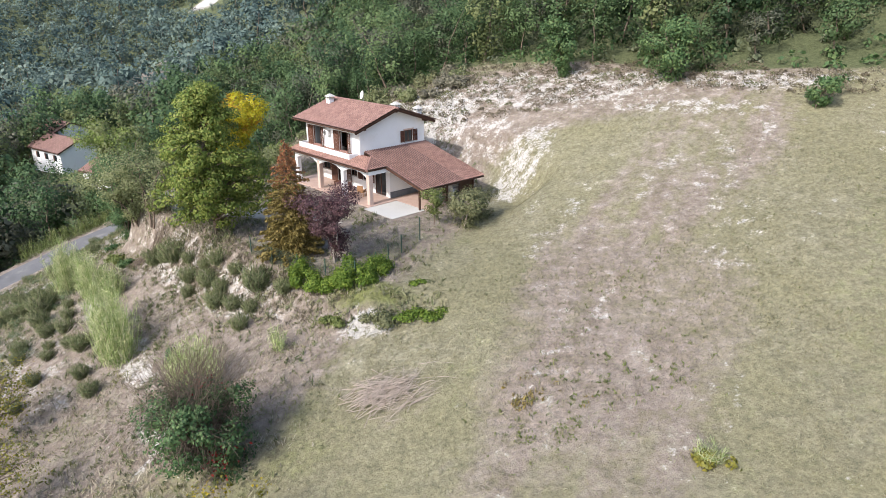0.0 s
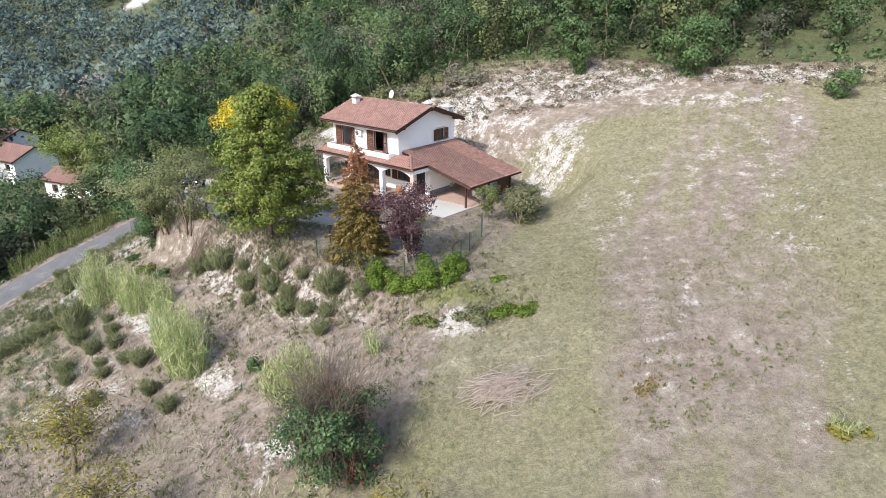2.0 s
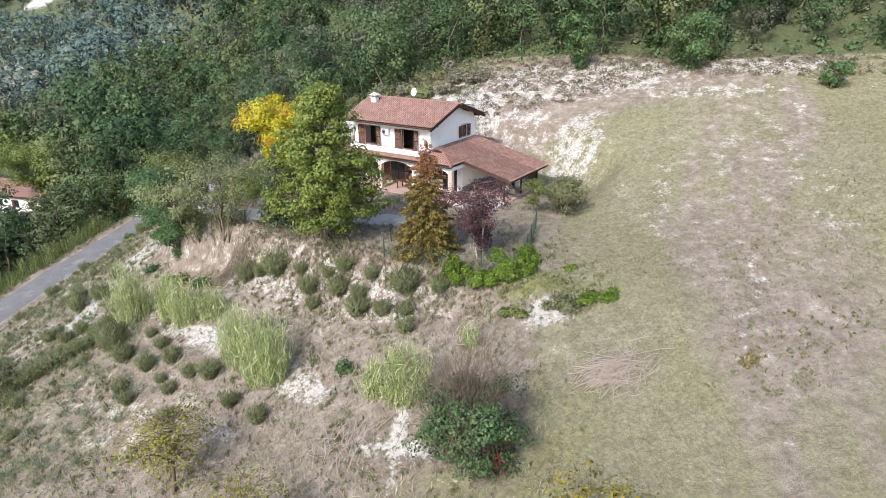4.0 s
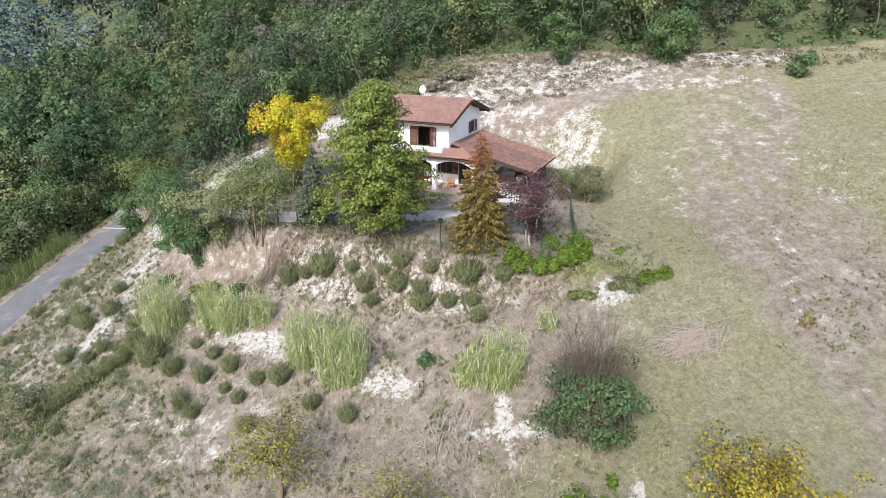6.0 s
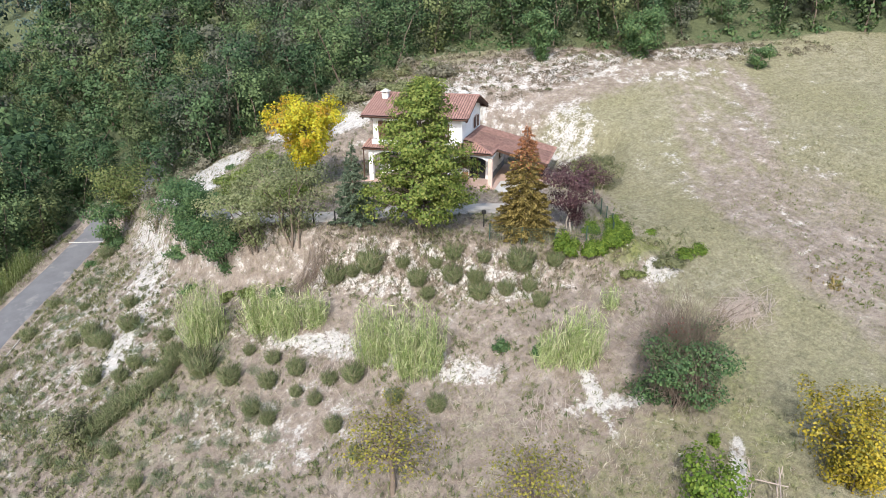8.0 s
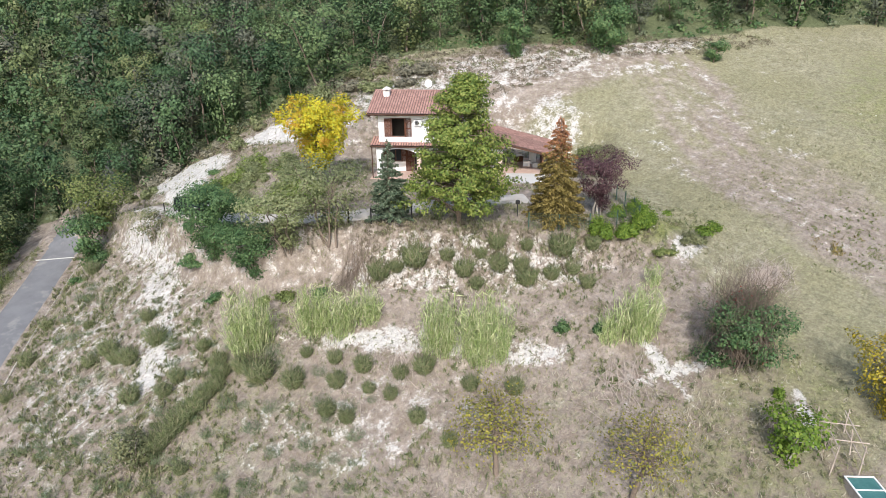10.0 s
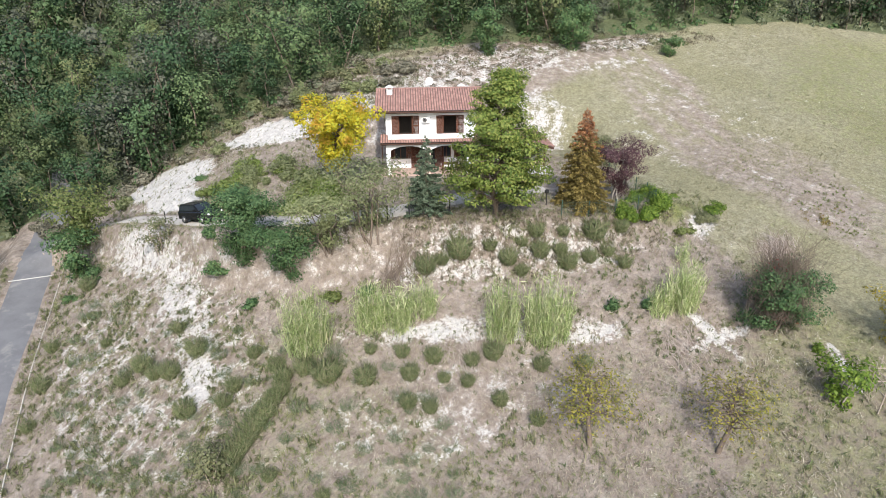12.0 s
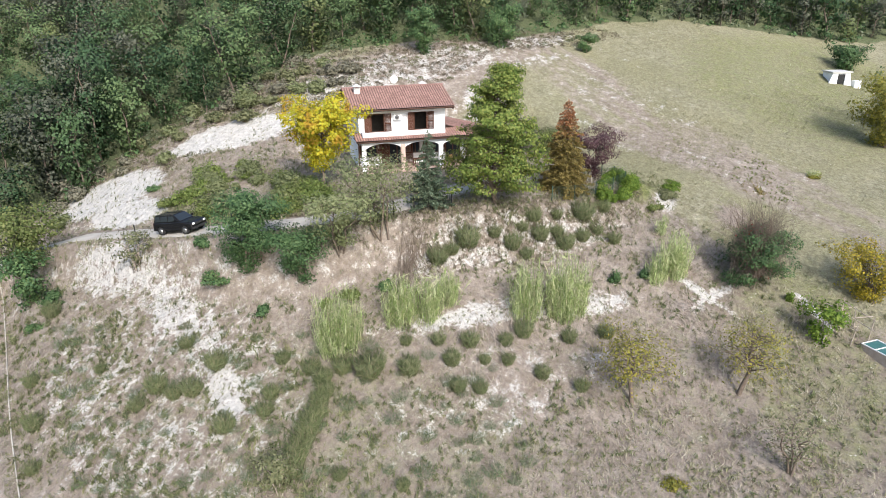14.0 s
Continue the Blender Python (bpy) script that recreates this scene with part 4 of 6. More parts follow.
def broadleaf(rng, h, r, leaves_n, leaf=0.22, base=0.3, clumps=16, trunk_r=0.16, stems=1, lean=0.0, spread=0.42, flat=0.8, profile=None):
    """Trunk and limbs as tubes, and a crown of leaves in uneven clumps at the limbs' ends. Returns tubes mesh, leaf verts, leaf faces."""
    paths, cents = [], []
    tips = []
    for s in range(stems):
        foot = np.array([rng.normal() * 0.25 * (stems > 1), rng.normal() * 0.25 * (stems > 1), -0.25])
        top = np.array([rng.normal() * r * (0.15 + 0.3 * (stems > 1)) + lean, rng.normal() * r * (0.15 + 0.3 * (stems > 1)), h * rng.uniform(0.78, 0.9)])
        path = limb_path(rng, foot, top, 8, 0.12)
        paths.append((path, np.linspace(trunk_r, trunk_r * 0.2, 8)))
        for c in range(max(1, clumps // stems)):
            q = base + (0.97 - base) * (c + rng.random()) / max(1, clumps // stems)
            k = min(6.999, q * 7)
            p0 = path[int(k)] + (path[min(7, int(k) + 1)] - path[int(k)]) * (k - int(k))
            ang = c * 2.4 + rng.normal() * 0.4
            prof = math.sin(math.pi * min(1.0, 0.16 + 0.84 * (1 - (q - base) / (1 - base + 1e-6)) ** 0.75)) ** 0.6 if q > base else 1
            if profile:
                prof = profile(max(0.0, (q - base) / (1 - base)))
            reach = r * prof * rng.uniform(0.45, 0.95)
            end = p0 + np.array([math.cos(ang) * reach, math.sin(ang) * reach, reach * rng.uniform(0.1, 0.5)])
            end[2] = min(end[2], h * 0.97)
            paths.append((limb_path(rng, p0 * 1.0, end, 5, 0.2), np.linspace(trunk_r * 0.4 * (1.15 - q), 0.012, 5)))
            tips.append((end, r * spread * rng.uniform(0.65, 1.2)))
            tips.append((p0 * 0.45 + end * 0.55, r * spread * rng.uniform(0.5, 0.85)))
        tips.append((top, r * spread * 0.7))
    wgt = np.array([q[1] ** 2 for q in tips])
    counts = (leaves_n * wgt / wgt.sum()).astype(int) + 2
    outs, heart = [], np.array([lean * 0.5, 0, h * 0.5])
    for (c, rad), n in zip(tips, counts):
        b = ball_points(n, rng, 0.35)
        b *= 1 + 0.35 * (rng.random((n, 1)) - 0.4)
        p = c + b * rad * np.array([1, 1, flat])
        cents.append(p)
        away = (p - heart) / (np.linalg.norm(p - heart, axis=1)[:, None] + 1e-6)
        outs.append(0.6 * b / (np.linalg.norm(b, axis=1)[:, None] + 1e-6) + 0.6 * away)
    outs = np.concatenate(outs)
    face = outs / (np.linalg.norm(outs, axis=1)[:, None] + 1e-6)
    return tubes(paths, 6), leaf_soup(np.concatenate(cents), leaf, rng, 1.25, 0.35, None, outs), np.repeat(face, 4, axis=0)


def conifer(rng, h, r, needles, leaf=0.3, base=0.06, trunk_r=0.16, droop=0.25, gap=0.32, ragged=0.25, power=0.9):
    """Whorls of drooping boughs on a straight stem."""
    paths = [([(0, 0, -0.25), (rng.normal() * 0.08, rng.normal() * 0.08, h * 0.5), (0, 0, h * 0.99)], [trunk_r, trunk_r * 0.6, 0.02])]
    cents, along, hs, sizes = [], [], [], []
    z = h * base
    boughs = []
    while z < h * 0.985:
        q = (z - h * base) / (h * (1 - base))
        reach = r * (1 - q) ** power * (1 + ragged * (rng.random() - 0.5)) + 0.06
        n = max(4, int(9 * (1 - q) + 4))
        a0 = rng.random() * 6.3
        for k in range(n):
            a = a0 + k * 6.283 / n + rng.normal() * 0.15
            boughs.append((z + rng.normal() * gap * 0.25, a, reach * rng.uniform(0.7, 1.12)))
        z += gap * (1.15 - 0.5 * q)
    total = sum(b[2] for b in boughs)
    for z, a, reach in boughs:
        n = max(5, int(needles * reach / total))
        t = rng.random(n) ** 0.6
        d = np.array([math.cos(a), math.sin(a)])
        side = np.array([-d[1], d[0]])
        off = rng.normal(size=n) * 0.16 * reach * (1.2 - t)
        p = np.c_[d[0] * t * reach + side[0] * off, d[1] * t * reach + side[1] * off, z - droop * reach * t ** 1.3 + 0.10 * reach * t ** 3 + rng.normal(size=n) * 0.05]
        cents.append(p)
        along.append(np.c_[np.full(n, d[0]), np.full(n, d[1]), np.full(n, -droop)])
        hs.append(np.full(n, z / h))
        sizes.append(np.full(n, leaf * (0.55 + 0.45 * min(1, reach / r + 0.2))))
        if reach > 0.5:
            paths.append(([(0, 0, z), (d[0] * reach * 0.8, d[1] * reach * 0.8, z - droop * reach * 0.75)], [0.03, 0.008]))
    c = np.concatenate(cents)
    return tubes(paths, 5), leaf_soup(c, np.concatenate(sizes), rng, 2.2, 0.8, np.concatenate(along)), np.concatenate(hs)


def tree(name, x, y, made, bark, leaves, label, group="", crown="crown", rz=0.0):
    t = thing(name, at_ground(x, y, 0, rz), label, "tree" if "bush" not in name and "shrub" not in name else "bush", group)
    part("trunk", made[0], bark, t)
    me = soup("crown", [made[1]])
    if np.ndim(made[2]) == 2:
        outward(me, made[2])
    part(crown, me, leaves, t)
    return t


# the trees round the house
R = np.random.default_rng
spreading = tree("spreading_green_tree", -17.0, 45.9, broadleaf(R(3), 13.6, 4.6, 26000, 0.18, 0.05, 130, 0.2, 1, spread=0.16, flat=0.5, profile=lambda s: 0.95 if s < 0.25 else max(0.56, 0.95 - 2.2 * (s - 0.25)) if s < 0.5 else max(0.1, 0.56 - 0.85 * (s - 0.5))), M_BARK, L_CEDAR, "tall spreading light green tree before the house")
low_boughs = broadleaf(R(4), 6.2, 4.9, 14000, 0.18, 0.12, 90, 0.12, 1, spread=0.18, flat=0.4, profile=lambda s: 1.0 - 0.35 * s)
part("bough", low_boughs[0], M_BARK, spreading)
part("lower_crown", outward(soup("lower_crown", [low_boughs[1]]), low_boughs[2]), L_CEDAR, spreading)
made = conifer(R(5), 7.8, 2.3, 26000, 0.2, 0.05, 0.15, 0.28, 0.28, 0.2, 0.66)
spruce = thing("browning_spruce", at_ground(-10.4, 42.2), "dying spruce turning brown with a rust-red top", "tree")
part("trunk", made[0], M_BARK, spruce)
v, f = made[1]
top = made[2] + R(1).normal(size=len(f)) * 0.08 > 0.7
part("crown", mesh_of("crown", v, f[~top]), L_BROWN, spruce)
part("crown_top", mesh_of("crown_top", v, f[top]), L_RUST, spruce, "rust-red dead top")
tree("purple_plum_tree", -7.2, 40.8, broadleaf(R(7), 5.4, 1.95, 9000, 0.12, 0.2, 26, 0.09, 4, spread=0.36), M_BARK_PALE, L_PURPLE, "purple-leaved plum tree beside the browning spruce")
tree("small_fir", -20.2, 50.3, conifer(R(9), 6.4, 1.85, 14000, 0.2, 0.1, 0.12, 0.2, 0.32, 0.3), M_BARK, L_BLUEFIR, "small blue-green fir by the gate")
tree("yellow_maple", -20.2, 60.9, broadleaf(R(11), 8.7, 3.7, 16000, 0.2, 0.24, 84, 0.14, 1, spread=0.2), M_BARK, L_YELLOW, "bright yellow autumn maple beside the house")
tree("pale_leaved_tree", -24.8, 52.4, broadleaf(R(13), 6.6, 3.3, 5200, 0.17, 0.15, 34, 0.09, 5, spread=0.32), M_BARK, L_PALE, "thin pale green tree above the bank")
tree("pale_leaved_tree", -27.0, 54.4, broadleaf(R(14), 5.2, 2.4, 4500, 0.17, 0.15, 24, 0.08, 4, spread=0.34), M_BARK, L_PALE, "thin pale green tree above the bank")
tree("dark_green_bush", -30.2, 60.6, broadleaf(R(15), 6.4, 2.3, 14000, 0.16, 0.03, 34, 0.1, 4, spread=0.42), M_BARK, L_DEEP, "dense dark green bush by the driveway")
tree("dark_green_bush", -29.0, 56.6, broadleaf(R(16), 4.2, 1.9, 8500, 0.15, 0.03, 24, 0.08, 4, spread=0.45), M_BARK, L_DEEP, "low dark green bush on the bank below the driveway")
shrub = tree("large_shrub", -11.9, 26.4, broadleaf(R(17), 5.0, 2.75, 12000, 0.15, 0.0, 90, 0.05, 8, spread=0.22, profile=lambda s: 0.95 if s < 0.45 else 0.95 - 0.9 * (s - 0.45)), M_BARK, L_DEEP, "large shrub, leafy green below with bare twigs above")
tr = R(18)
part("twig_crown", tubes([(limb_path(tr, (tr.normal() * 0.8, tr.normal() * 0.8, 1.4), (tr.normal() * 1.5, tr.normal() * 1.5, tr.uniform(3.2, 7.0)), 5, 0.2), np.linspace(0.013, 0.005, 5)) for _ in range(760)], 3), M_BARK, shrub, "bare greyish-pink twigs")
part("red_leaves", soup("red", [leaf_soup(np.array([1.2, -0.6, 1.2]) + tr.normal(size=(120, 3)) * 0.45, 0.15, tr), leaf_soup(np.array([0.3, 0.7, 4.2]) + tr.normal(size=(90, 3)) * 0.35, 0.15, tr)]), L_RED, shrub, "a few red autumn leaves")
tree("roadside_tree", -33.0, 84.4, broadleaf(R(19), 6.2, 3.2, 4500, 0.24, 0.08, 30, 0.1, 3, spread=0.38), M_BARK, L_LIGHT, "leafy tree beside the lane and driveway")
tree("roadside_tree", -35.5, 80.6, broadleaf(R(20), 4.6, 2.2, 3000, 0.24, 0.05, 22, 0.08, 3, spread=0.4), M_BARK, L_FOREST, "small green tree beside the lane")
tree("half_bare_bush", -31.7, 71.2, broadleaf(R(21), 3.2, 1.6, 1300, 0.16, 0.05, 30, 0.05, 6, spread=0.34), M_TWIG, L_SAGE, "half-bare bush on the driveway edge")
tree("light_green_tree", -59.3, 119.4, broadleaf(R(22), 11.5, 6.0, 9000, 0.32, 0.2, 46, 0.18, 2, spread=0.28), M_BARK, L_FRESH, "light green tree across the lane")
tree("garden_sapling", -0.7, 47.4, broadleaf(R(23), 3.2, 0.95, 1600, 0.13, 0.25, 16, 0.04, 1, spread=0.42), M_BARK, L_LIGHT, "slender green sapling in the garden")
tree("grey_green_bush", 1.6, 46.8, broadleaf(R(24), 3.0, 1.6, 5000, 0.14, 0.03, 24, 0.05, 5, spread=0.42), M_TWIG, L_SAGE, "grey-green bush beside the carport")
tree("grey_green_bush", 2.7, 49.0, broadleaf(R(25), 2.2, 1.3, 3000, 0.14, 0.03, 20, 0.05, 5, spread=0.45), M_TWIG, L_SAGE, "grey-green bush beside the carport")
tree("orchard_tree", -26.9, 32.0, broadleaf(R(26), 5.0, 3.0, 2300, 0.14, 0.3, 60, 0.17, 1, spread=0.3, profile=lambda s: 1.0 - 0.45 * s), M_BARK, L_OLIVE, "old orchard tree with sparse yellowing leaves", "orchard trees")
tree("orchard_tree", -22.9, 26.0, broadleaf(R(27), 4.9, 3.0, 1700, 0.13, 0.32, 66, 0.17, 1, spread=0.3, profile=lambda s: 1.0 - 0.45 * s), M_BARK, L_OLIVE, "old orchard tree with thin olive-yellow leaves", "orchard trees")
tree("orchard_tree", -27.8, 22.6, broadleaf(R(28), 3.9, 1.9, 900, 0.12, 0.15, 44, 0.08, 3, spread=0.3), M_BARK, L_SAGE, "small bare orchard tree", "orchard trees")
tree("yellow_shrub", -9.0, 18.2, broadleaf(R(29), 4.2, 2.8, 9000, 0.15, 0.02, 90, 0.05, 10, spread=0.24), M_BARK, L_GOLD, "wide shrub covered in yellow leaves")
tree("fig_bush", -15.4, 21.4, broadleaf(R(30), 2.7, 1.5, 1900, 0.2, 0.05, 22, 0.06, 4, spread=0.38), M_BARK_PALE, L_IVY, "bright green fig bush by the trellis")
tree("grey_green_bush", -41.2, 49.2, broadleaf(R(31), 2.6, 1.3, 2200, 0.15, 0.03, 20, 0.05, 4, spread=0.42), M_TWIG, L_SAGE, "grey-green bush in the dry grass")
tree("field_tree", 25.5, 15.2, broadleaf(R(32), 8.5, 3.8, 8000, 0.26, 0.06, 36, 0.16, 3, spread=0.36), M_BARK, L_OLIVE, "olive-green tree at the edge of the field")
tree("field_tree", 30.5, 11.0, broadleaf(R(33), 8.0, 3.8, 6000, 0.28, 0.06, 30, 0.16, 3, spread=0.36), M_BARK, L_FOREST, "green tree at the edge of the field")
tree("field_tree", 54.5, 18.6, broadleaf(R(34), 3.6, 2.5, 3000, 0.3, 0.03, 24, 0.1, 3, spread=0.42), M_BARK, L_DEEP, "dark green bush behind the hut")
tree("field_edge_bush", 29.7, 52.0, broadleaf(R(35), 2.3, 1.3, 2200, 0.2, 0.03, 18, 0.05, 4, spread=0.45), M_BARK, L_FOREST, "small green bush at the top of the field")
tree("bank_tree", 21.0, 61.5, broadleaf(R(36), 5.0, 2.6, 4000, 0.24, 0.03, 26, 0.08, 3, spread=0.42), M_BARK, L_FOREST, "green tree at the top of the clay bank")
tree("bank_tree", 12.3, 68.2, broadleaf(R(37), 6.0, 1.8, 3500, 0.24, 0.08, 26, 0.08, 2, spread=0.42), M_BARK, L_FOREST, "green tree at the top of the clay bank")

# the woods on the hill
rng = R(100)
SIZES = ((8.0, 2.6), (9.5, 2.9), (7, 2.4), (8.5, 2.3), (6, 2.5), (10, 2.7))
KINDS = [broadleaf(R(200 + k), h, r, int(50 * h), 0.48, 0.05, 15, 0.11, 1 + k % 2, spread=0.44, flat=0.95) for k, (h, r) in enumerate(SIZES)]
NEAR_KINDS = [broadleaf(R(250 + k), h, r, int(170 * h), 0.28, 0.05, 20, 0.11, 1 + k % 3, spread=0.4, flat=0.95) for k, (h, r) in enumerate(SIZES)]


def scatter(n, x0, x1, y0, y1, test, gap, rng):
    """Spots at random where test holds, none closer than gap."""
    px, py = rng.uniform(x0, x1, n), rng.uniform(y0, y1, n)
    ok = test(px, py)
    out, cells = [], {}
    for x, y in zip(px[ok], py[ok]):
        c = (int(x // gap), int(y // gap))
        if any(math.hypot(x - a, y - b) < gap for i in (-1, 0, 1) for j in (-1, 0, 1) for a, b in cells.get((c[0] + i, c[1] + j), ())):
            continue
        cells.setdefault(c, []).append((x, y))
        out.append((x, y))
    return np.array(out)


def woods(name, spots, scales, material, label, wood_material, kinds, rng):
    """material: one or more; each tree takes one of them, by patches of the hill."""
    mats = material if isinstance(material, tuple) else (material,)
    gl, nl, vt, ft, base = [[] for _ in mats], [[] for _ in mats], [], [], 0
    z = ground(spots[:, 0], spots[:, 1])
    pick = np.clip(rough_noise(spots[:, 0], spots[:, 1], 22, 12) * 1.6 - 0.3 + rng.normal(size=len(spots)) * 0.32, 0, 0.999)
    for (x, y), zz, s, w in zip(spots, z, scales, pick):
        tm, (lv, lf), ln = kinds[rng.integers(len(kinds))]
        a = rng.random() * 6.283
        rot = np.array([[math.cos(a), -math.sin(a), 0], [math.sin(a), math.cos(a), 0], [0, 0, rng.uniform(0.85, 1.15)]]) * s
        gl[int(w * len(mats))].append((lv @ rot.T + (x, y, zz - 0.2), lf))
        nl[int(w * len(mats))].append(np.c_[ln @ (rot / s).T, np.full(len(ln), rng.random())])
        co = np.empty(len(tm.vertices) * 3, np.float32)
        tm.vertices.foreach_get("co", co)
        fi = np.empty(len(tm.polygons) * 4, np.int32)
        tm.polygons.foreach_get("vertices", fi)
        n = 8 * 6
        vt.append(co.reshape(-1, 3)[:n] @ rot.T + (x, y, zz - 0.2))
        fi = fi.reshape(-1, 4)
        fi = fi[fi.max(1) < n]
        ft.append(fi + base)
        base += n
    t = thing(name, Matrix(), label, "woods", kind="stuff")
    part("trunks", mesh_of("trunks", np.concatenate(vt), np.concatenate(ft), flat=False), wood_material, t)
    for m, g, n in zip(mats, gl, nl):
        if g:
            n = np.concatenate(n)
            part("canopy", outward(soup("canopy", g), n[:, :3], n[:, 3]), m, t)
    return t


def in_woods(x, y):
    seen = (np.hypot((x + 77) / 16, (y - 130) / 32) > 1) & (np.hypot((x + 58) / 12, (y - 108) / 20) > 1)
    return seen & ((x > -0.75 * y - 6) | (rng.random(len(x)) < 0.3)) & (wooded(x, y) > 0.5) & ((ground(x, y) < 41) | (rng.random(len(x)) < 0.12))


spots = scatter(24000, -110, 100, 10, 190, in_woods, 3.3, rng)
close = np.hypot(spots[:, 0] + 5, spots[:, 1] - 68) < 52
TONES = (W_GREEN, W_OLIVE, W_GREEN, W_DULL, W_GREEN)
size_of = lambda p: rng.uniform(0.6, 1.35, len(p)) * np.where(p[:, 0] < -45, 1.3, 1.0)
woods("woodland_edge", spots[close], size_of(spots[close]), TONES, "green woodland edge above the clay bank", M_BARK, NEAR_KINDS, rng)
woods("woodland", spots[~close], size_of(spots[~close]), TONES, "mixed green woodland covering the hillside", M_BARK, KINDS, rng)
FARKINDS = [broadleaf(R(300 + k), 12, 4.6, 210, 0.9, 0.05, 13, 0.16, 1, spread=0.42) for k in range(5)]


def in_far_woods(x, y):
    bearing = np.arctan2(x, y)
    out = ~((x > -110) & (x < 95) & (y > 40) & (y < 190)) & (bearing > -0.67) & (bearing < 0.6) & (wooded(x, y) > 0.5)
    return out & ((ground(x, y) < 40) | (rng.random(len(x)) < 0.1))


far_spots = scatter(16000, -560, 300, 120, 700, in_far_woods, 7.5, rng)
# low growth stands before the meadow and the white cliff
low = (np.hypot((far_spots[:, 0] + 121) / 15, (far_spots[:, 1] - 272) / 22) < 1) | (np.hypot((far_spots[:, 0] + 139) / 14, (far_spots[:, 1] - 415) / 28) < 1)
woods("distant_woods", far_spots, rng.uniform(0.5, 1.6, len(far_spots)) * np.where(low, 0.4, 1.0), (W_FAR_HAZED_DARK, W_FAR_HAZED, W_FAR_HAZED_DARK, W_FAR_HAZED), "distant woodland across the valley, bluish haze tinted into its leaves", M_BARK, FARKINDS, rng)

# undergrowth beneath the trees
rng = R(1000)
under = scatter(9000, -90, 85, 15, 140, lambda x, y: (wooded(x, y) > 0.3) & (ground(x, y) < 35), 2.0, rng)
gs = [[], []]
for (x, y), z in zip(under, ground(under[:, 0], under[:, 1])):
    q = rng.uniform(0.7, 1.7)
    b = ball_points(44, rng, 0.5) * np.array([q, q, q * 0.9])
    b[:, 2] = np.abs(b[:, 2])
    gs[int(rng.random() < 0.4)].append(leaf_soup(b + (x, y, z), 0.42, rng, 1.3, 0.3, None, b / q))
ug = thing("undergrowth", Matrix(), "green undergrowth beneath the hillside trees", "undergrowth", kind="stuff")
part("green_growth", soup("green_growth", gs[0]), L_FOREST, ug)
part("dull_growth", soup("dull_growth", gs[1]), L_FOREST_DULL, ug)

# ---------------------------------------------------------------- reeds, brooms, hedges, dry grass


def reed_clump(rng, w, d, h, n):
    """A stand of giant cane: thin stalks with arching blades."""
    paths, cents, along, size = [], [], [], []
    for _ in range(n):
        a, q = rng.random() * 6.283, rng.random() ** 0.5
        x, y = w / 2 * q * math.cos(a), d / 2 * q * math.sin(a)
        hh = h * rng.uniform(0.45, 1.14) * (1 - 0.25 * q * q)
        tip = np.array([x * 1.2 + rng.normal() * 0.34, y * 1.2 + rng.normal() * 0.34, hh])
        foot = np.array([x, y, -0.5])
        paths.append(([foot, (foot + tip) / 2 + rng.normal(size=3) * 0.05, tip], [0.018, 0.014, 0.006]))
        for k in range(17):
            t = 0.1 + 0.9 * (k + rng.random()) / 17
            b = rng.random() * 6.283
            out = np.array([math.cos(b), math.sin(b), 0.25])
            cents.append(foot + (tip - foot) * t + out * 0.14)
            along.append(out + np.array([0, 0, rng.uniform(0.8, 3.6) * (1 if k % 4 else -0.4)]))
            size.append(rng.uniform(0.35, 0.75))
    return tubes(paths, 3), leaf_soup(np.array(cents), np.array(size), rng, 14.0, 0.0, np.array(along))


for k, (x, y, w, d, h, n, turn) in enumerate(((-32.0, 51.0, 3.6, 2.4, 4.3, 190, 40), (-28.6, 48.2, 2.6, 1.8, 3.4, 110, 40), (-27.6, 46.6, 2.2, 1.6, 3.4, 90, 40), (-25.6, 46.0, 1.8, 1.5, 2.6, 70, 40), (-23.6, 40.6, 2.8, 2.0, 4.0, 130, 40), (-21.8, 38.2, 3.7, 2.5, 4.3, 210, 40), (-14.0, 32.0, 3.2, 2.0, 3.3, 150, 30), (-15.6, 33.0, 1.3, 1.0, 2.2, 40, 30), (-9.6, 33.8, 0.7, 0.6, 1.7, 16, 30))):
    t = thing("reed_clump", at_ground(x, y, 0, -turn), "tall clump of pale green giant reeds on the bank", "reeds", "reed clumps on the bank")
    stalks, (v, f) = reed_clump(R(400 + k), w * 0.82, d * 0.82, h * 1.05, n)
    part("cane", stalks, L_REED, t)
    part("foliage", mesh_of("foliage", v, f), L_REED, t)
for k, q in enumerate(np.linspace(0, 1, 6)):
    t = thing("reed_clump", at_ground(-50.0 + 6.6 * q, 74.5 + 11.5 * q, 0, 55), "strip of green reeds along the lane", "reeds", "reeds along the lane")
    stalks, (v, f) = reed_clump(R(450 + k), 3.2, 2.0, 2.7, 90)
    part("cane", stalks, L_REED, t)
    part("foliage", mesh_of("foliage", v, f), L_LIGHT, t)


def broom(rng, r, h, n):
    """A broom bush: a dense fan of thin upright stems."""
    a, q = rng.random(n) * 6.283, rng.random(n) ** 0.5
    d = np.c_[np.cos(a) * q * 0.75, np.sin(a) * q * 0.75, np.full(n, 1.0)]
    t = rng.uniform(0.1, 1.0, n)[:, None] * rng.uniform(0.75, 1.2, n)[:, None]
    c = np.c_[np.cos(a) * q * r * 0.55, np.sin(a) * q * r * 0.55, np.zeros(n)] + d * t * np.array([r * 0.75, r * 0.75, h * 0.85]) * (1.05 - 0.3 * q[:, None])
    face = c - np.array([0, 0, 0.25 * h])
    return outward(soup("broom", [leaf_soup(c, 0.34 * h, rng, 13.0, 0.0, d)]), np.repeat(face / np.linalg.norm(face, axis=1)[:, None], 4, axis=0))


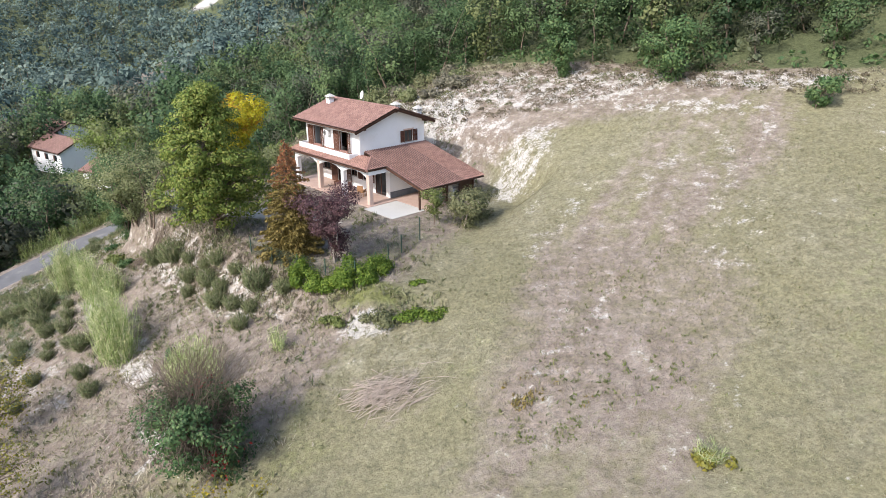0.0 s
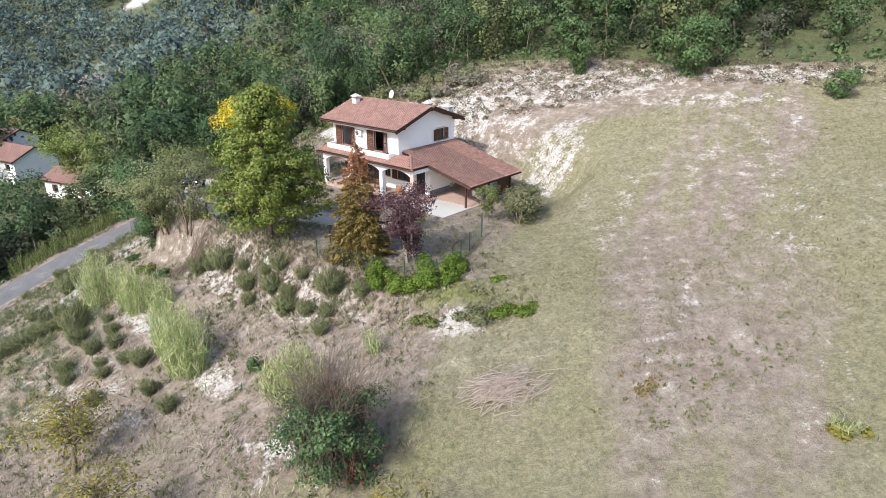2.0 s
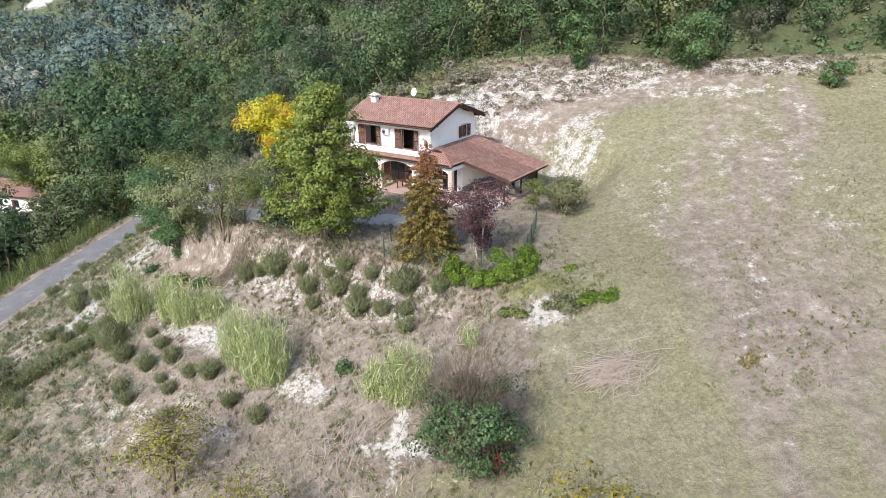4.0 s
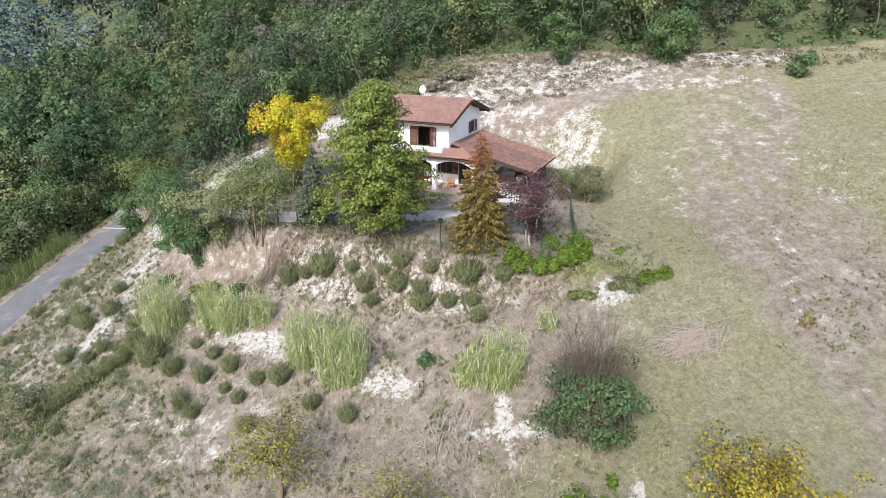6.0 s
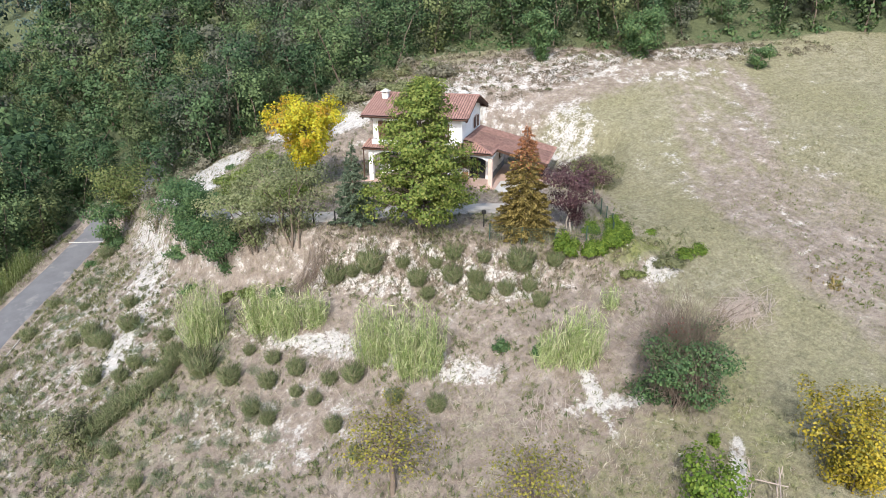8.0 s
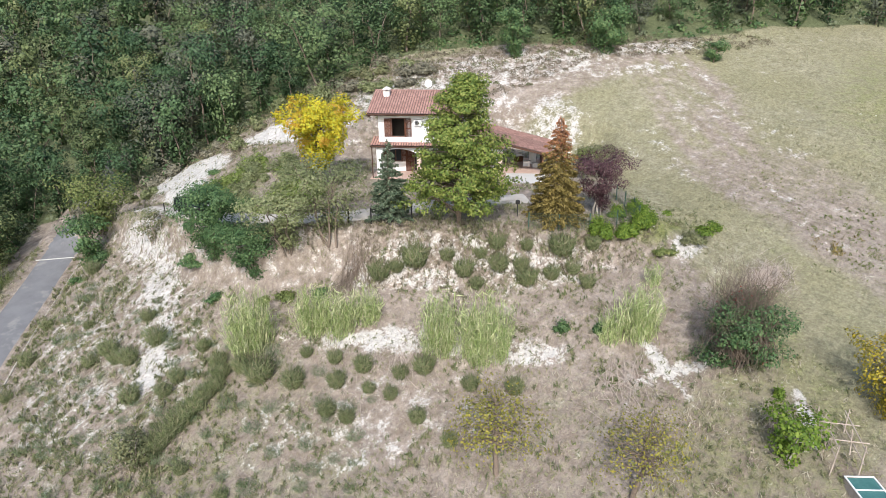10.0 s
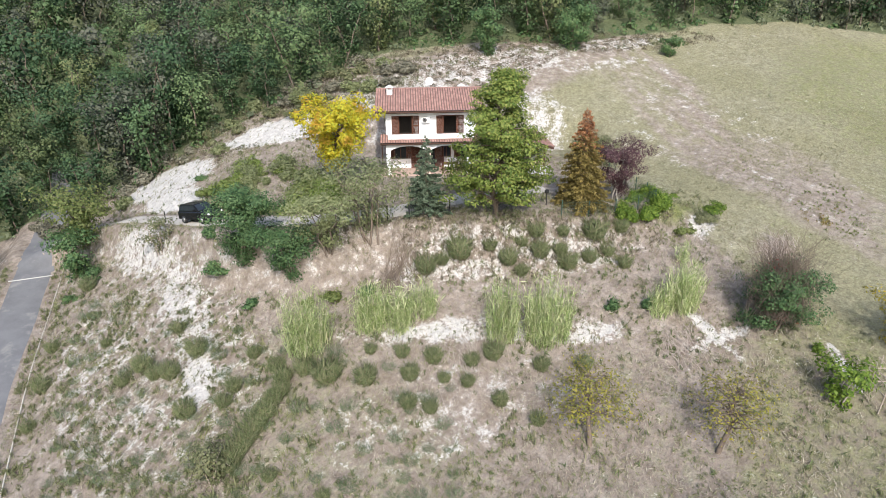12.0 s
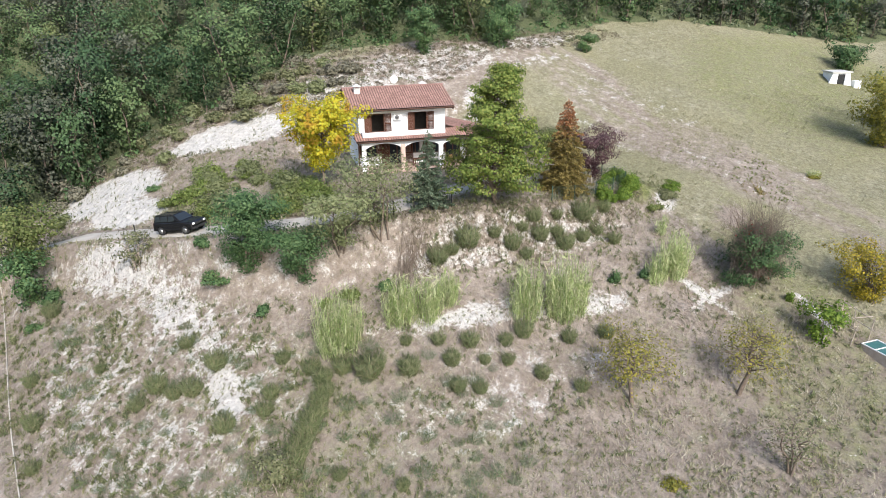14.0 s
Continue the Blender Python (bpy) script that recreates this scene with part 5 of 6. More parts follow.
BROOMS = [broom(R(500 + k), 0.6, 1.0, 1200) for k in range(4)]
for b in BROOMS:
    b.materials.append(L_BROOM)
UPPER = [(-20.8, 46.6, 2.0), (-18.6, 43.7, 1.35), (-19, 45.1, 1.1), (-16.1, 42.9, 1.15), (-14.4, 41.5, 1.0), (-12.5, 39.8, 1.8), (-12.7, 38.5, 1.0), (-16.7, 42.1, 1.3), (-15.4, 41.1, 1.15), (-17.2, 43.4, 0.9), (-15.6, 40.3, 1.4)]
LOWER = [(-13, 36.9, 1.15), (-23, 48.1, 1.5), (-21.9, 47.4, 1.1), (-14.1, 39.3, 1.2), (-33.4, 50.0, 1.3), (-33, 48.1, 1.9), (-30, 47.0, 0.8), (-31.8, 45.7, 1.5), (-29, 45.0, 1.0), (-29.9, 43.5, 1.3), (-28.1, 43, 1.2), (-30.8, 41, 1.0), (-31.4, 42.3, 1.1)]
MIDDLE = [(-28.7, 41.6, 0.8), (-28, 40.2, 0.85), (-25.4, 40.1, 1.4), (-27.8, 37.8, 1.1), (-24, 37.2, 1.1), (-22.3, 35.0, 1.2), (-26.7, 40.9, 1.0), (-38.5, 42.4, 0.8), (-27.5, 35.2, 0.9), (-39.4, 46.2, 0.85), (-10.4, 38.6, 1.2), (-18.4, 42.6, 1.0)]
LEFT = [(-36.1, 77, 1.4), (-41.4, 72.3, 1.1), (-43.7, 68.8, 1.2), (-45.9, 65.9, 1.1), (-40.4, 62.1, 1.0), (-39, 61.7, 1.5), (-39, 60, 1.1), (-39.1, 67.4, 0.8), (-36.3, 58.6, 1.5), (-35.7, 62.1, 1.2), (-38.4, 58.9, 1.3), (-34.3, 54.4, 1.0), (-36.7, 53.5, 1.1)]
HEDGE_ROW = [(-39.6, 54.9, 1.3), (-37.8, 53.1, 1.1), (-35.3, 50.1, 1.3), (-36, 50.0, 1.2), (-36.8, 49.7, 1.4), (-37.4, 49.7, 1.3), (-37.9, 49.6, 1.5), (-38.5, 49.5, 1.4), (-39.1, 49.4, 1.5), (-39.7, 49.2, 1.4), (-40.3, 49.1, 1.5), (-34.6, 50.8, 1.2), (-34.2, 52.0, 1.1)]
rng = R(520)
for x, y, w in UPPER + LOWER + MIDDLE + LEFT + HEDGE_ROW:
    ob = new("broom_bush", BROOMS[rng.integers(4)])
    ob.matrix_basis = at_ground(x, y, -0.05, rng.uniform(0, 360), w * rng.uniform(0.95, 1.1))
    tagged(ob, "rounded dark green broom bush on dry ground", "bush", "broom bushes on the slope")


L_TUFT = foliage("blue_green_tufts", ((0.075, 0.115, 0.06), (0.12, 0.165, 0.085), (0.175, 0.21, 0.12)), 0.5, 0.25, rounding=0.3)
TUFTS = [broom(R(540 + k), 0.75, 0.7, 420) for k in range(4)]
for b in TUFTS:
    b.materials.append(L_TUFT)
rng = R(545)
tuft_spots = scatter(1600, -49, -27, 36, 86, lambda x, y: (x < -0.24 * y - 19) & (x > 0.62 * y - 84) & (from_line(ROAD, x, y)[0] > 3.4) & (blobs(SCARS, x, y) < 0.58) & (rough_noise(x, y, 6, 91) > 0.4), 1.15, rng)
for x, y in tuft_spots[:280]:
    ob = new("green_tuft", TUFTS[rng.integers(4)])
    ob.matrix_basis = at_ground(x, y, -0.05, rng.uniform(0, 360), rng.uniform(0.4, 1.15))
    tagged(ob, "low grey-green tuft on the pale clay slope", "tuft", "tufts on the clay slope")


def mound(rng, rx, ry, h, n, leaf):
    """A lobed mass of leaves: several overlapping clumps of uneven size."""
    lobes = max(5, int(6 * rx * ry))
    a, q = rng.random(lobes) * 6.283, rng.random(lobes) ** 0.6
    size = rng.uniform(0.32, 0.6, lobes) * min(rx, ry)
    w = size ** 2 / (size ** 2).sum()
    cs, os = [], []
    for k in range(lobes):
        m = int(n * w[k]) + 3
        b = ball_points(m, rng, 0.45) * (1 + 0.3 * rng.normal(size=(m, 1)))
        tall = h * (1 - 0.6 * q[k] ** 2) * rng.uniform(0.45, 0.75)
        c = np.array([math.cos(a[k]) * q[k] * (rx - size[k] * 0.5), math.sin(a[k]) * q[k] * (ry - size[k] * 0.5), tall * 0.55])
        p = c + b * np.array([size[k], size[k], max(tall * 0.6, 0.06)])
        p[:, 2] = np.abs(p[:, 2])
        cs.append(p), os.append(b / (np.linalg.norm(b, axis=1)[:, None] + 1e-6))
    return outward(soup("mound", [leaf_soup(np.concatenate(cs), leaf, rng, 1.3, 0.4, None, np.concatenate(os))]), np.repeat(np.concatenate(os), 4, axis=0))


def bush(name, x, y, rx, ry, h, n, leaf, mat, label, seed, turn=0.0, group=""):
    ob = part(name, mound(R(seed), rx, ry, h, n, leaf), mat)
    ob.matrix_basis = at_ground(x, y, -0.03, turn)
    return tagged(ob, label, "bush", group)


bush("ivy_hedge", -8.4, 38.2, 1.9, 0.9, 1.8, 5600, 0.14, L_IVY, "bright green ivy grown over the garden fence", 601, -25)
bush("ivy_hedge", -5.7, 37.6, 1.8, 0.95, 1.9, 5600, 0.14, L_IVY, "bright green ivy grown over the garden fence", 602, 15)
bush("ivy_hedge", -4.3, 38.9, 1.5, 0.9, 1.8, 4600, 0.14, L_IVY, "bright green ivy grown over the garden fence", 603, 70)
bush("ivy_hedge", -6.4, 39.5, 0.7, 0.6, 1.9, 1600, 0.15, L_IVY, "upright bright green ivy shoots at the fence", 604, 0)
bush("ivy_hedge", -9.3, 39.1, 0.8, 0.6, 1.9, 1700, 0.15, L_IVY, "upright bright green ivy shoots at the fence", 605, 0)
bush("ground_ivy", -0.9, 34.6, 1.9, 1.0, 0.6, 2600, 0.13, L_IVY, "low green creeper spreading over dry grass", 606, 10)
bush("ground_ivy", -1.5, 38.1, 1.1, 0.7, 0.2, 800, 0.12, L_IVY, "flat green creeper patch in the field", 607, 0)
bush("golden_tuft", 11.5, 22.2, 1.0, 0.8, 0.9, 600, 0.15, L_OLIVE, "low yellow-green tuft in the dry field", 660)
bush("sage_bush", -3.7, 34.6, 1.5, 1.0, 0.9, 2200, 0.14, L_SAGE, "grey-green sage bush below the hedge", 608, 0)
bush("sage_bush", -6.6, 35.2, 1.2, 0.8, 0.6, 1200, 0.14, L_LIGHT, "low light green bush below the hedge", 609, 0)
bush("round_bush", -17.1, 35.7, 0.62, 0.62, 1.3, 1100, 0.14, L_DEEP, "small round dark green bush", 610, group="round bushes")
bush("round_bush", -15.6, 33.9, 0.48, 0.48, 1.0, 800, 0.13, L_DEEP, "small round dark green bush", 611, group="round bushes")
bush("round_bush", -12.1, 23.5, 0.42, 0.42, 1.1, 600, 0.13, L_IVY, "small upright green bush", 612)
clump = part("yellow_grass_clump", broom(R(613), 0.8, 0.9, 500), L_REED)
clump.matrix_basis = at_ground(11.2, 22.4)
tagged(clump, "yellowing grass clump in the dry field", "grass")
bush("low_bush", -32.0, 28.5, 1.0, 0.8, 0.5, 700, 0.14, L_OLIVE, "low yellowing bush in dry grass", 614)
rng = R(620)
for k in range(50):
    q = rng.random()
    x, y = -25.4 + 6.5 * q + rng.normal() * 1.2, 58.5 + 16 * rng.random() + 3 * q
    if from_line(DRIVE, np.array(x), np.array(y))[0] < 2.6:
        continue
    r = rng.uniform(0.7, 1.8)
    bush("bank_shrub", x, y, r, r * 0.9, r * rng.uniform(0.9, 1.5), int(700 * r), 0.2, (L_LIGHT, L_FRESH, L_PALE, L_PALE)[k % 4], "green shrub on the bank above the driveway", 630 + k, group="shrubs above the driveway")
for k, (x, y) in enumerate(((-31.5, 58.3), (-31.2, 63.2), (-29.6, 54.0), (-30.5, 65.3), (-26.6, 50.6), (-28.2, 52.6), (-34.6, 78.5), (-37.5, 77.6), (-24.0, 76), (-25.5, 73), (-22, 80))):
    r = rng.uniform(0.7, 1.3)
    bush("low_green_bush", x, y, r, r, r * 1.0, int(800 * r), 0.18, (L_DEEP, L_FOREST, L_LIGHT)[k % 3], "low green bush on the bank", 680 + k, group="bushes on the bank")

# brush along the foot of the woods, above the white clay
rng = R(640)
brush_spots = scatter(700, -34, 2, 70, 100, lambda x, y: (np.abs(y - np.interp(x, [-34, -20, -9, -5, 5], [97, 88.5, 82, 78, 74])) < 4.5) & (from_line(DRIVE, x, y)[0] > 3) & (blobs(SCARS, x, y) < 0.55), 2.0, rng)
for k, (x, y) in enumerate(brush_spots):
    r = rng.uniform(0.9, 1.9)
    bush("bank_brush", x, y, r, r * 0.9, r * rng.uniform(1.1, 1.9), int(900 * r), 0.27, (L_BRUSH, L_SAGE, L_BRUSH, L_PALE)[k % 4], "greyish brush on the clay bank below the woods", 1200 + k, group="brush below the woods")

# dry scrub over the clay bank behind the house
rng = R(700)
def on_bank(x, y):
    e = np.interp(x, [-26, -20, -9, -5, 5, 12, 18, 23, 30, 40], [97, 93, 87, 81, 76, 71, 67, 62.5, 58, 52])
    w = np.interp(x, [-26, -12, 0, 10, 20, 40], [9, 14, 13, 10, 4.5, 2.5])
    return (y > e - w) & (y < e + 1.5)
bank_spots = scatter(9000, -26, 40, 45, 100, on_bank, 0.72, rng)
groups = {"grey": [], "green": []}
for (x, y), z in zip(bank_spots, ground(bank_spots[:, 0], bank_spots[:, 1])):
    if inside(PAD, np.array(x), np.array(y)) < 0.5 or float(blobs(SCARS[:1] + SCARS[5:7], np.array(x), np.array(y))) > 0.4:
        continue
    n, s = 60, rng.uniform(0.35, 0.95)
    b = ball_points(n, rng, 0.3) * np.array([s, s, s * 0.8])
    b[:, 2] = np.abs(b[:, 2])
    groups["green" if rng.random() < 0.28 else "grey"].append(leaf_soup(b + (x, y, z), 0.22, rng, 2.5, 0.2))
scrub = thing("dry_scrub", Matrix(), "grey dry scrub covering the clay bank", "scrub", kind="stuff")
L_SCRUB = foliage("dry_scrub_twigs", ((0.10, 0.085, 0.055), (0.17, 0.145, 0.10), (0.25, 0.215, 0.16)), 0.3, 0.2)
part("dry_twigs", soup("dry_twigs", groups["grey"]), L_SCRUB, scrub)
part("green_twigs", soup("green_twigs", groups["green"]), L_SAGE, scrub)

# grass and weeds
rng = R(800)


def grass(name, n, region, size, mat, label, keep, blades=3, aspect=5.0):
    x, y = rng.uniform(region[0], region[1], n), rng.uniform(region[2], region[3], n)
    k = (rng.random(n) < keep(x, y)) & (wooded(x, y) < 0.5) & (from_line(ROAD, x, y)[0] > 2.0) & (from_line(DRIVE, x, y)[0] > 1.6)
    lx, ly = x + 7.3, y - 54.4
    u, v = lx * 0.682 - ly * 0.731, lx * 0.731 + ly * 0.682
    k &= ~((u > -10.2) & (u < 7.2) & (v > -1.8) & (v < 8.6))
    x, y = x[k], y[k]
    x, y = np.repeat(x, blades) + rng.normal(size=len(x) * blades) * 0.06, np.repeat(y, blades) + rng.normal(size=len(y) * blades) * 0.06
    s = size * rng.uniform(0.5, 1.5, len(x)) * (0.6 + 0.8 * rough_noise(x, y, 3.0, 31))
    c = np.c_[x, y, ground(x, y) + s * 0.35]
    d = np.c_[rng.normal(size=(len(x), 2)) * 0.55, np.ones(len(x))]
    t = part(name, soup(name, [leaf_soup(c, s, rng, aspect, 0.0, d)]), mat)
    return tagged(t, label, "grass", kind="stuff")


west_of = lambda x, y: smooth(2, -5, x - np.interp(y, [10, 25, 36, 45, 60], [-13, -8, -3, 2, 4]))
patch = lambda x, y, s, seed: smooth(0.40, 0.62, rough_noise(x, y, s, seed))
grass("dry_grass", 78000, (-50, 8, 16, 92), 0.25, L_DRY, "dry straw-coloured grass tufts on the slope", lambda x, y: west_of(x, y) * (0.25 + 0.75 * patch(x, y, 4.0, 41)) * (1 - 0.8 * smooth(0.45, 0.6, blobs(SCARS, x, y))), 3, 8.0)
grass("slope_weeds", 60000, (-50, 6, 16, 92), 0.19, L_WEED, "green weeds scattered over the slope", lambda x, y: west_of(x, y) * (0.10 + (0.45 + 0.5 * smooth(-32, -38, x + 0.2 * (y - 50))) * patch(x, y, 3.5, 47)), 4, 5.0)
grass("field_grass", 56000, (-14, 56, 12, 62), 0.115, L_FIELD, "short mown dry grass of the field", lambda x, y: (1 - west_of(x, y)) * (0.3 + 0.7 * patch(x, y, 6.0, 43)), 3, 4.0)
grass("field_weeds", 12000, (-12, 50, 10, 62), 0.17, L_WEED, "small green weeds in the dry field", lambda x, y: (1 - west_of(x, y)) * (0.05 + 0.45 * patch(x, y, 2.6, 53) * patch(x, y, 9, 59)), 4, 5.0)
grass("slope_tufts", 3400, (-50, -32, 40, 92), 0.42, L_SAGE, "grey-green grass tufts on the clay slope", lambda x, y: smooth(-31, -35, x + 0.1 * (y - 55)) * (0.2 + 0.8 * patch(x, y, 2.0, 61)) * (1 - 0.7 * smooth(0.4, 0.55, blobs(SCARS, x, y))), 14, 8.0)
grass("dead_scrub", 21000, (-46, 4, 18, 92), 0.34, L_BROOM, "low grey-brown scrub tufts dotted over the slope", lambda x, y: west_of(x, y) * (0.06 + 0.6 * patch(x, y, 1.6, 67) * patch(x, y, 7.0, 71)) * (1 - 0.8 * smooth(0.45, 0.6, blobs(SCARS, x, y))), 12, 9.0)
grass("pale_straw", 11000, (-46, 4, 18, 92), 0.27, L_DRY, "taller pale dead grass clumps on the slope", lambda x, y: west_of(x, y) * (0.1 + 0.7 * patch(x, y, 2.2, 73)) * (1 - 0.8 * smooth(0.45, 0.6, blobs(SCARS, x, y))), 9, 10.0)
grass("orchard_scrub", 6000, (-40, -10, 14, 34), 0.24, L_WEED, "grey-green brush among the orchard trees", lambda x, y: smooth(34, 29, y) * smooth(-9, -14, x) * (0.04 + 0.55 * patch(x, y, 1.8, 83) * patch(x, y, 5.0, 85)), 9, 6.0)
grass("edge_scrub", 20000, (-30, -6, 36, 66), 0.30, L_SCRUB, "brown dead brush along the edge of the garden bank", lambda x, y: smooth(-0.9, 0.3, inside(PAD, x, y)) * smooth(4.2, 1.6, inside(PAD, x, y)) * smooth(2, -3, x + 0.2 * (y - 40)) * (0.25 + 0.6 * patch(x, y, 1.5, 87)), 9, 8.0)
grass("shade_weeds", 9000, (-30, 0, 34, 62), 0.3, L_WEED, "green weeds along the edge of the garden bank", lambda x, y: smooth(-1.2, 0.0, inside(PAD, x, y)) * smooth(5.0, 1.6, inside(PAD, x, y)) * smooth(2, -3, x + 0.2 * (y - 40)) * patch(x, y, 2.1, 89), 6, 5.0)
RUSTY = [(3.6, 28.2, 0.9, 0.5, 20, 0.9), (4.3, 27.2, 1.3, 0.6, 20, 0.7), (6.4, 26.4, 0.8, 0.5, 0, 0.7)]
grass("rusty_weeds", 2600, (0, 10, 24, 31), 0.16, L_BROWN, "small patches of rusty dead weeds in the field", lambda x, y: 0.9 * blobs(RUSTY, x, y) * patch(x, y, 0.7, 93), 6, 4.0)
WEEDY = [(5.1, 24.8, 2.2, 0.8, 0, 0.9), (9.6, 24.9, 1.6, 0.8, 0, 0.9), (7.5, 27.0, 5.5, 3.2, 20, 0.24), (10, 33, 4, 3, 60, 0.12)]
grass("green_weeds", 9000, (-2, 18, 20, 40), 0.17, L_LIGHT, "patches of small green weeds on bare soil", lambda x, y: 0.9 * blobs(WEEDY, x, y) * patch(x, y, 0.9, 79), 6, 4.0)
rngb = R(820)


def sticks(name, x, y, rx, ry, n, length, label, mat=M_TWIG, turn=0.0):
    paths = []
    for _ in range(n):
        a = turn + rngb.normal() * 0.55
        c = np.array([rngb.normal() * rx * 0.5, rngb.normal() * ry * 0.5, 0.0])
        ln = length * rngb.uniform(0.4, 1.2)
        d = np.array([math.cos(a), math.sin(a), 0.0]) * ln / 2
        p = np.stack([c - d, c + rngb.normal(size=3) * 0.08, c + d])
        p[:, 2] = ground(p[:, 0] + x, p[:, 1] + y) - float(ground(x, y)) + rngb.uniform(0.05, 0.5) * np.array([0.6, 1, 0.7]) + 0.06
        paths.append((p, [0.018, 0.013, 0.005]))
    ob = part(name, tubes(paths, 5), mat)
    ob.matrix_basis = at_ground(x, y)
    return tagged(ob, label, "branches", kind="stuff")


sticks("brush_pile", -2.9, 28.8, 1.8, 1.1, 230, 1.7, "pile of pale cut branches on the dry grass", turn=0.3)
sticks("brush_pile", -24.2, 50.0, 1.5, 0.8, 90, 1.6, "pile of brown cut branches beside the gate", M_BARK, turn=0.6)
sticks("fallen_canes", -17.6, 30.6, 2.0, 1.4, 60, 1.6, "fallen dry canes on the bank", turn=1.2)
sticks("fallen_canes", -25.5, 41.4, 4.5, 2.0, 120, 1.2, "fallen dry canes below the reeds", turn=0.8)

# ---------------------------------------------------------------- things outdoors


def suv(m):
    """A black compact off-roader; x ahead, y left."""
    car = thing("car", m, "black compact off-road car parked on the driveway", "car")
    low = [(-2.05, 0.45), (-2.12, 0.62), (-2.1, 1.0), (-2.0, 1.08), (0.85, 1.08), (1.3, 1.06), (1.95, 0.98), (2.12, 0.86), (2.15, 0.55), (2.05, 0.36), (1.75, 0.33), (-1.75, 0.33)]
    bm = prism(low, -0.88, 0.88)
    bmesh.ops.bevel(bm, geom=[e for e in bm.edges if abs(e.verts[0].co.y - e.verts[1].co.y) < 0.01], offset=0.09, segments=3, affect="EDGES")
    part("body", bm, M_BLACK, car)
    bm = bmesh.new()
    lo = [(-2.0, 0.82, 1.06), (0.95, 0.82, 1.06), (0.95, -0.82, 1.06), (-2.0, -0.82, 1.06)]
    hi = [(-1.85, 0.68, 1.62), (0.25, 0.68, 1.64), (0.25, -0.68, 1.64), (-1.85, -0.68, 1.62)]
    a, b = [bm.verts.new(q) for q in lo], [bm.verts.new(q) for q in hi]
    bm.faces.new(b), bm.faces.new(a[::-1])
    for k in range(4):
        bm.faces.new((a[k], a[(k + 1) % 4], b[(k + 1) % 4], b[k]))
    bmesh.ops.recalc_face_normals(bm, faces=bm.faces[:])
    bmesh.ops.bevel(bm, geom=bm.edges[:], offset=0.06, segments=2, affect="EDGES")
    cabin = part("cabin", bm, M_BLACK, car)
    def pane(name, pts):
        bm = bmesh.new()
        vs = [bm.verts.new(q) for q in pts]
        f = bm.faces.new(vs)
        n = f.normal_update() or f.normal
        r = bmesh.ops.extrude_face_region(bm, geom=[f])
        bmesh.ops.translate(bm, verts=[v for v in r["geom"] if isinstance(v, bmesh.types.BMVert)], vec=n * 0.012)
        part(name, bm, M_GLASS, cabin, "dark tinted window")
    for s in (1, -1):
        for x0, x1 in ((-1.8, -1.25), (-1.17, -0.42), (-0.34, 0.42)):
            y0, y1 = s * 0.815, s * 0.70
            pts = [(x0, y0, 1.14), (x1, y0, 1.14), (min(x1, 0.22) if x1 > 0.3 else x1, y1, 1.55), (x0 + 0.05, y1, 1.55)]
            pane("side_window", pts[::-1] if s > 0 else pts)
    pane("windscreen", [(0.90, -0.72, 1.12), (0.90, 0.72, 1.12), (0.33, 0.62, 1.59), (0.33, -0.62, 1.59)])
    pane("rear_window", [(-1.99, 0.70, 1.14), (-1.99, -0.70, 1.14), (-1.90, -0.62, 1.52), (-1.90, 0.62, 1.52)])
    for x in (-1.3, 1.32):
        for s in (1, -1):
            bm = bmesh.new()
            bmesh.ops.create_cone(bm, cap_ends=True, segments=24, radius1=0.35, radius2=0.35, depth=0.24, matrix=Matrix.Translation((x, s * 0.80, 0.35)) @ Matrix.Rotation(radians(90), 4, "X"))
            bmesh.ops.bevel(bm, geom=bm.edges[:], offset=0.03, segments=2, affect="EDGES")
            tyre = part("wheel", bm, M_RUBBER, car, "black tyre with alloy rim")
            bm = bmesh.new()
            bmesh.ops.create_cone(bm, cap_ends=True, segments=20, radius1=0.21, radius2=0.16, depth=0.06, matrix=Matrix.Translation((x, s * 0.93, 0.35)) @ Matrix.Rotation(radians(-90 * s), 4, "X"))
            part("rim", bm, M_ALLOY, tyre)
    for s in (1, -1):
        part("headlight", box(2.1, 2.17, s * 0.62 - 0.14, s * 0.62 + 0.14, 0.74, 0.9, bevel=0.03), M_WHITE, car, "round clear headlight")
        part("tail_light", box(-2.15, -2.08, s * 0.68 - 0.1, s * 0.68 + 0.1, 0.8, 1.0, bevel=0.02), M_LAMP, car, "red tail light")
        part("wing_mirror", box(0.52, 0.68, s * 0.98 - 0.1, s * 0.98 + 0.1, 1.12, 1.28, bevel=0.03), M_BLACK, car)
        part("roof_rail", box(-1.7, 0.1, s * 0.6 - 0.02, s * 0.6 + 0.02, 1.66, 1.7, bevel=0.008), M_RUBBER, car)
    part("grille", box(2.12, 2.17, -0.42, 0.42, 0.7, 0.86, bevel=0.015), M_RUBBER, car)
    part("front_bumper", box(2.0, 2.2, -0.85, 0.85, 0.36, 0.56, bevel=0.05), M_RUBBER, car)
    part("rear_bumper", box(-2.2, -2.0, -0.85, 0.85, 0.36, 0.58, bevel=0.05), M_RUBBER, car)
    return car


z0, z1 = float(ground(-28.65, 71)), float(ground(-28.35, 67.6))
suv(pose(-28.5, 69.3, (z0 + z1) / 2 + 0.06, 0, -math.degrees(math.atan2(z1 - z0, 3.4)), -85))

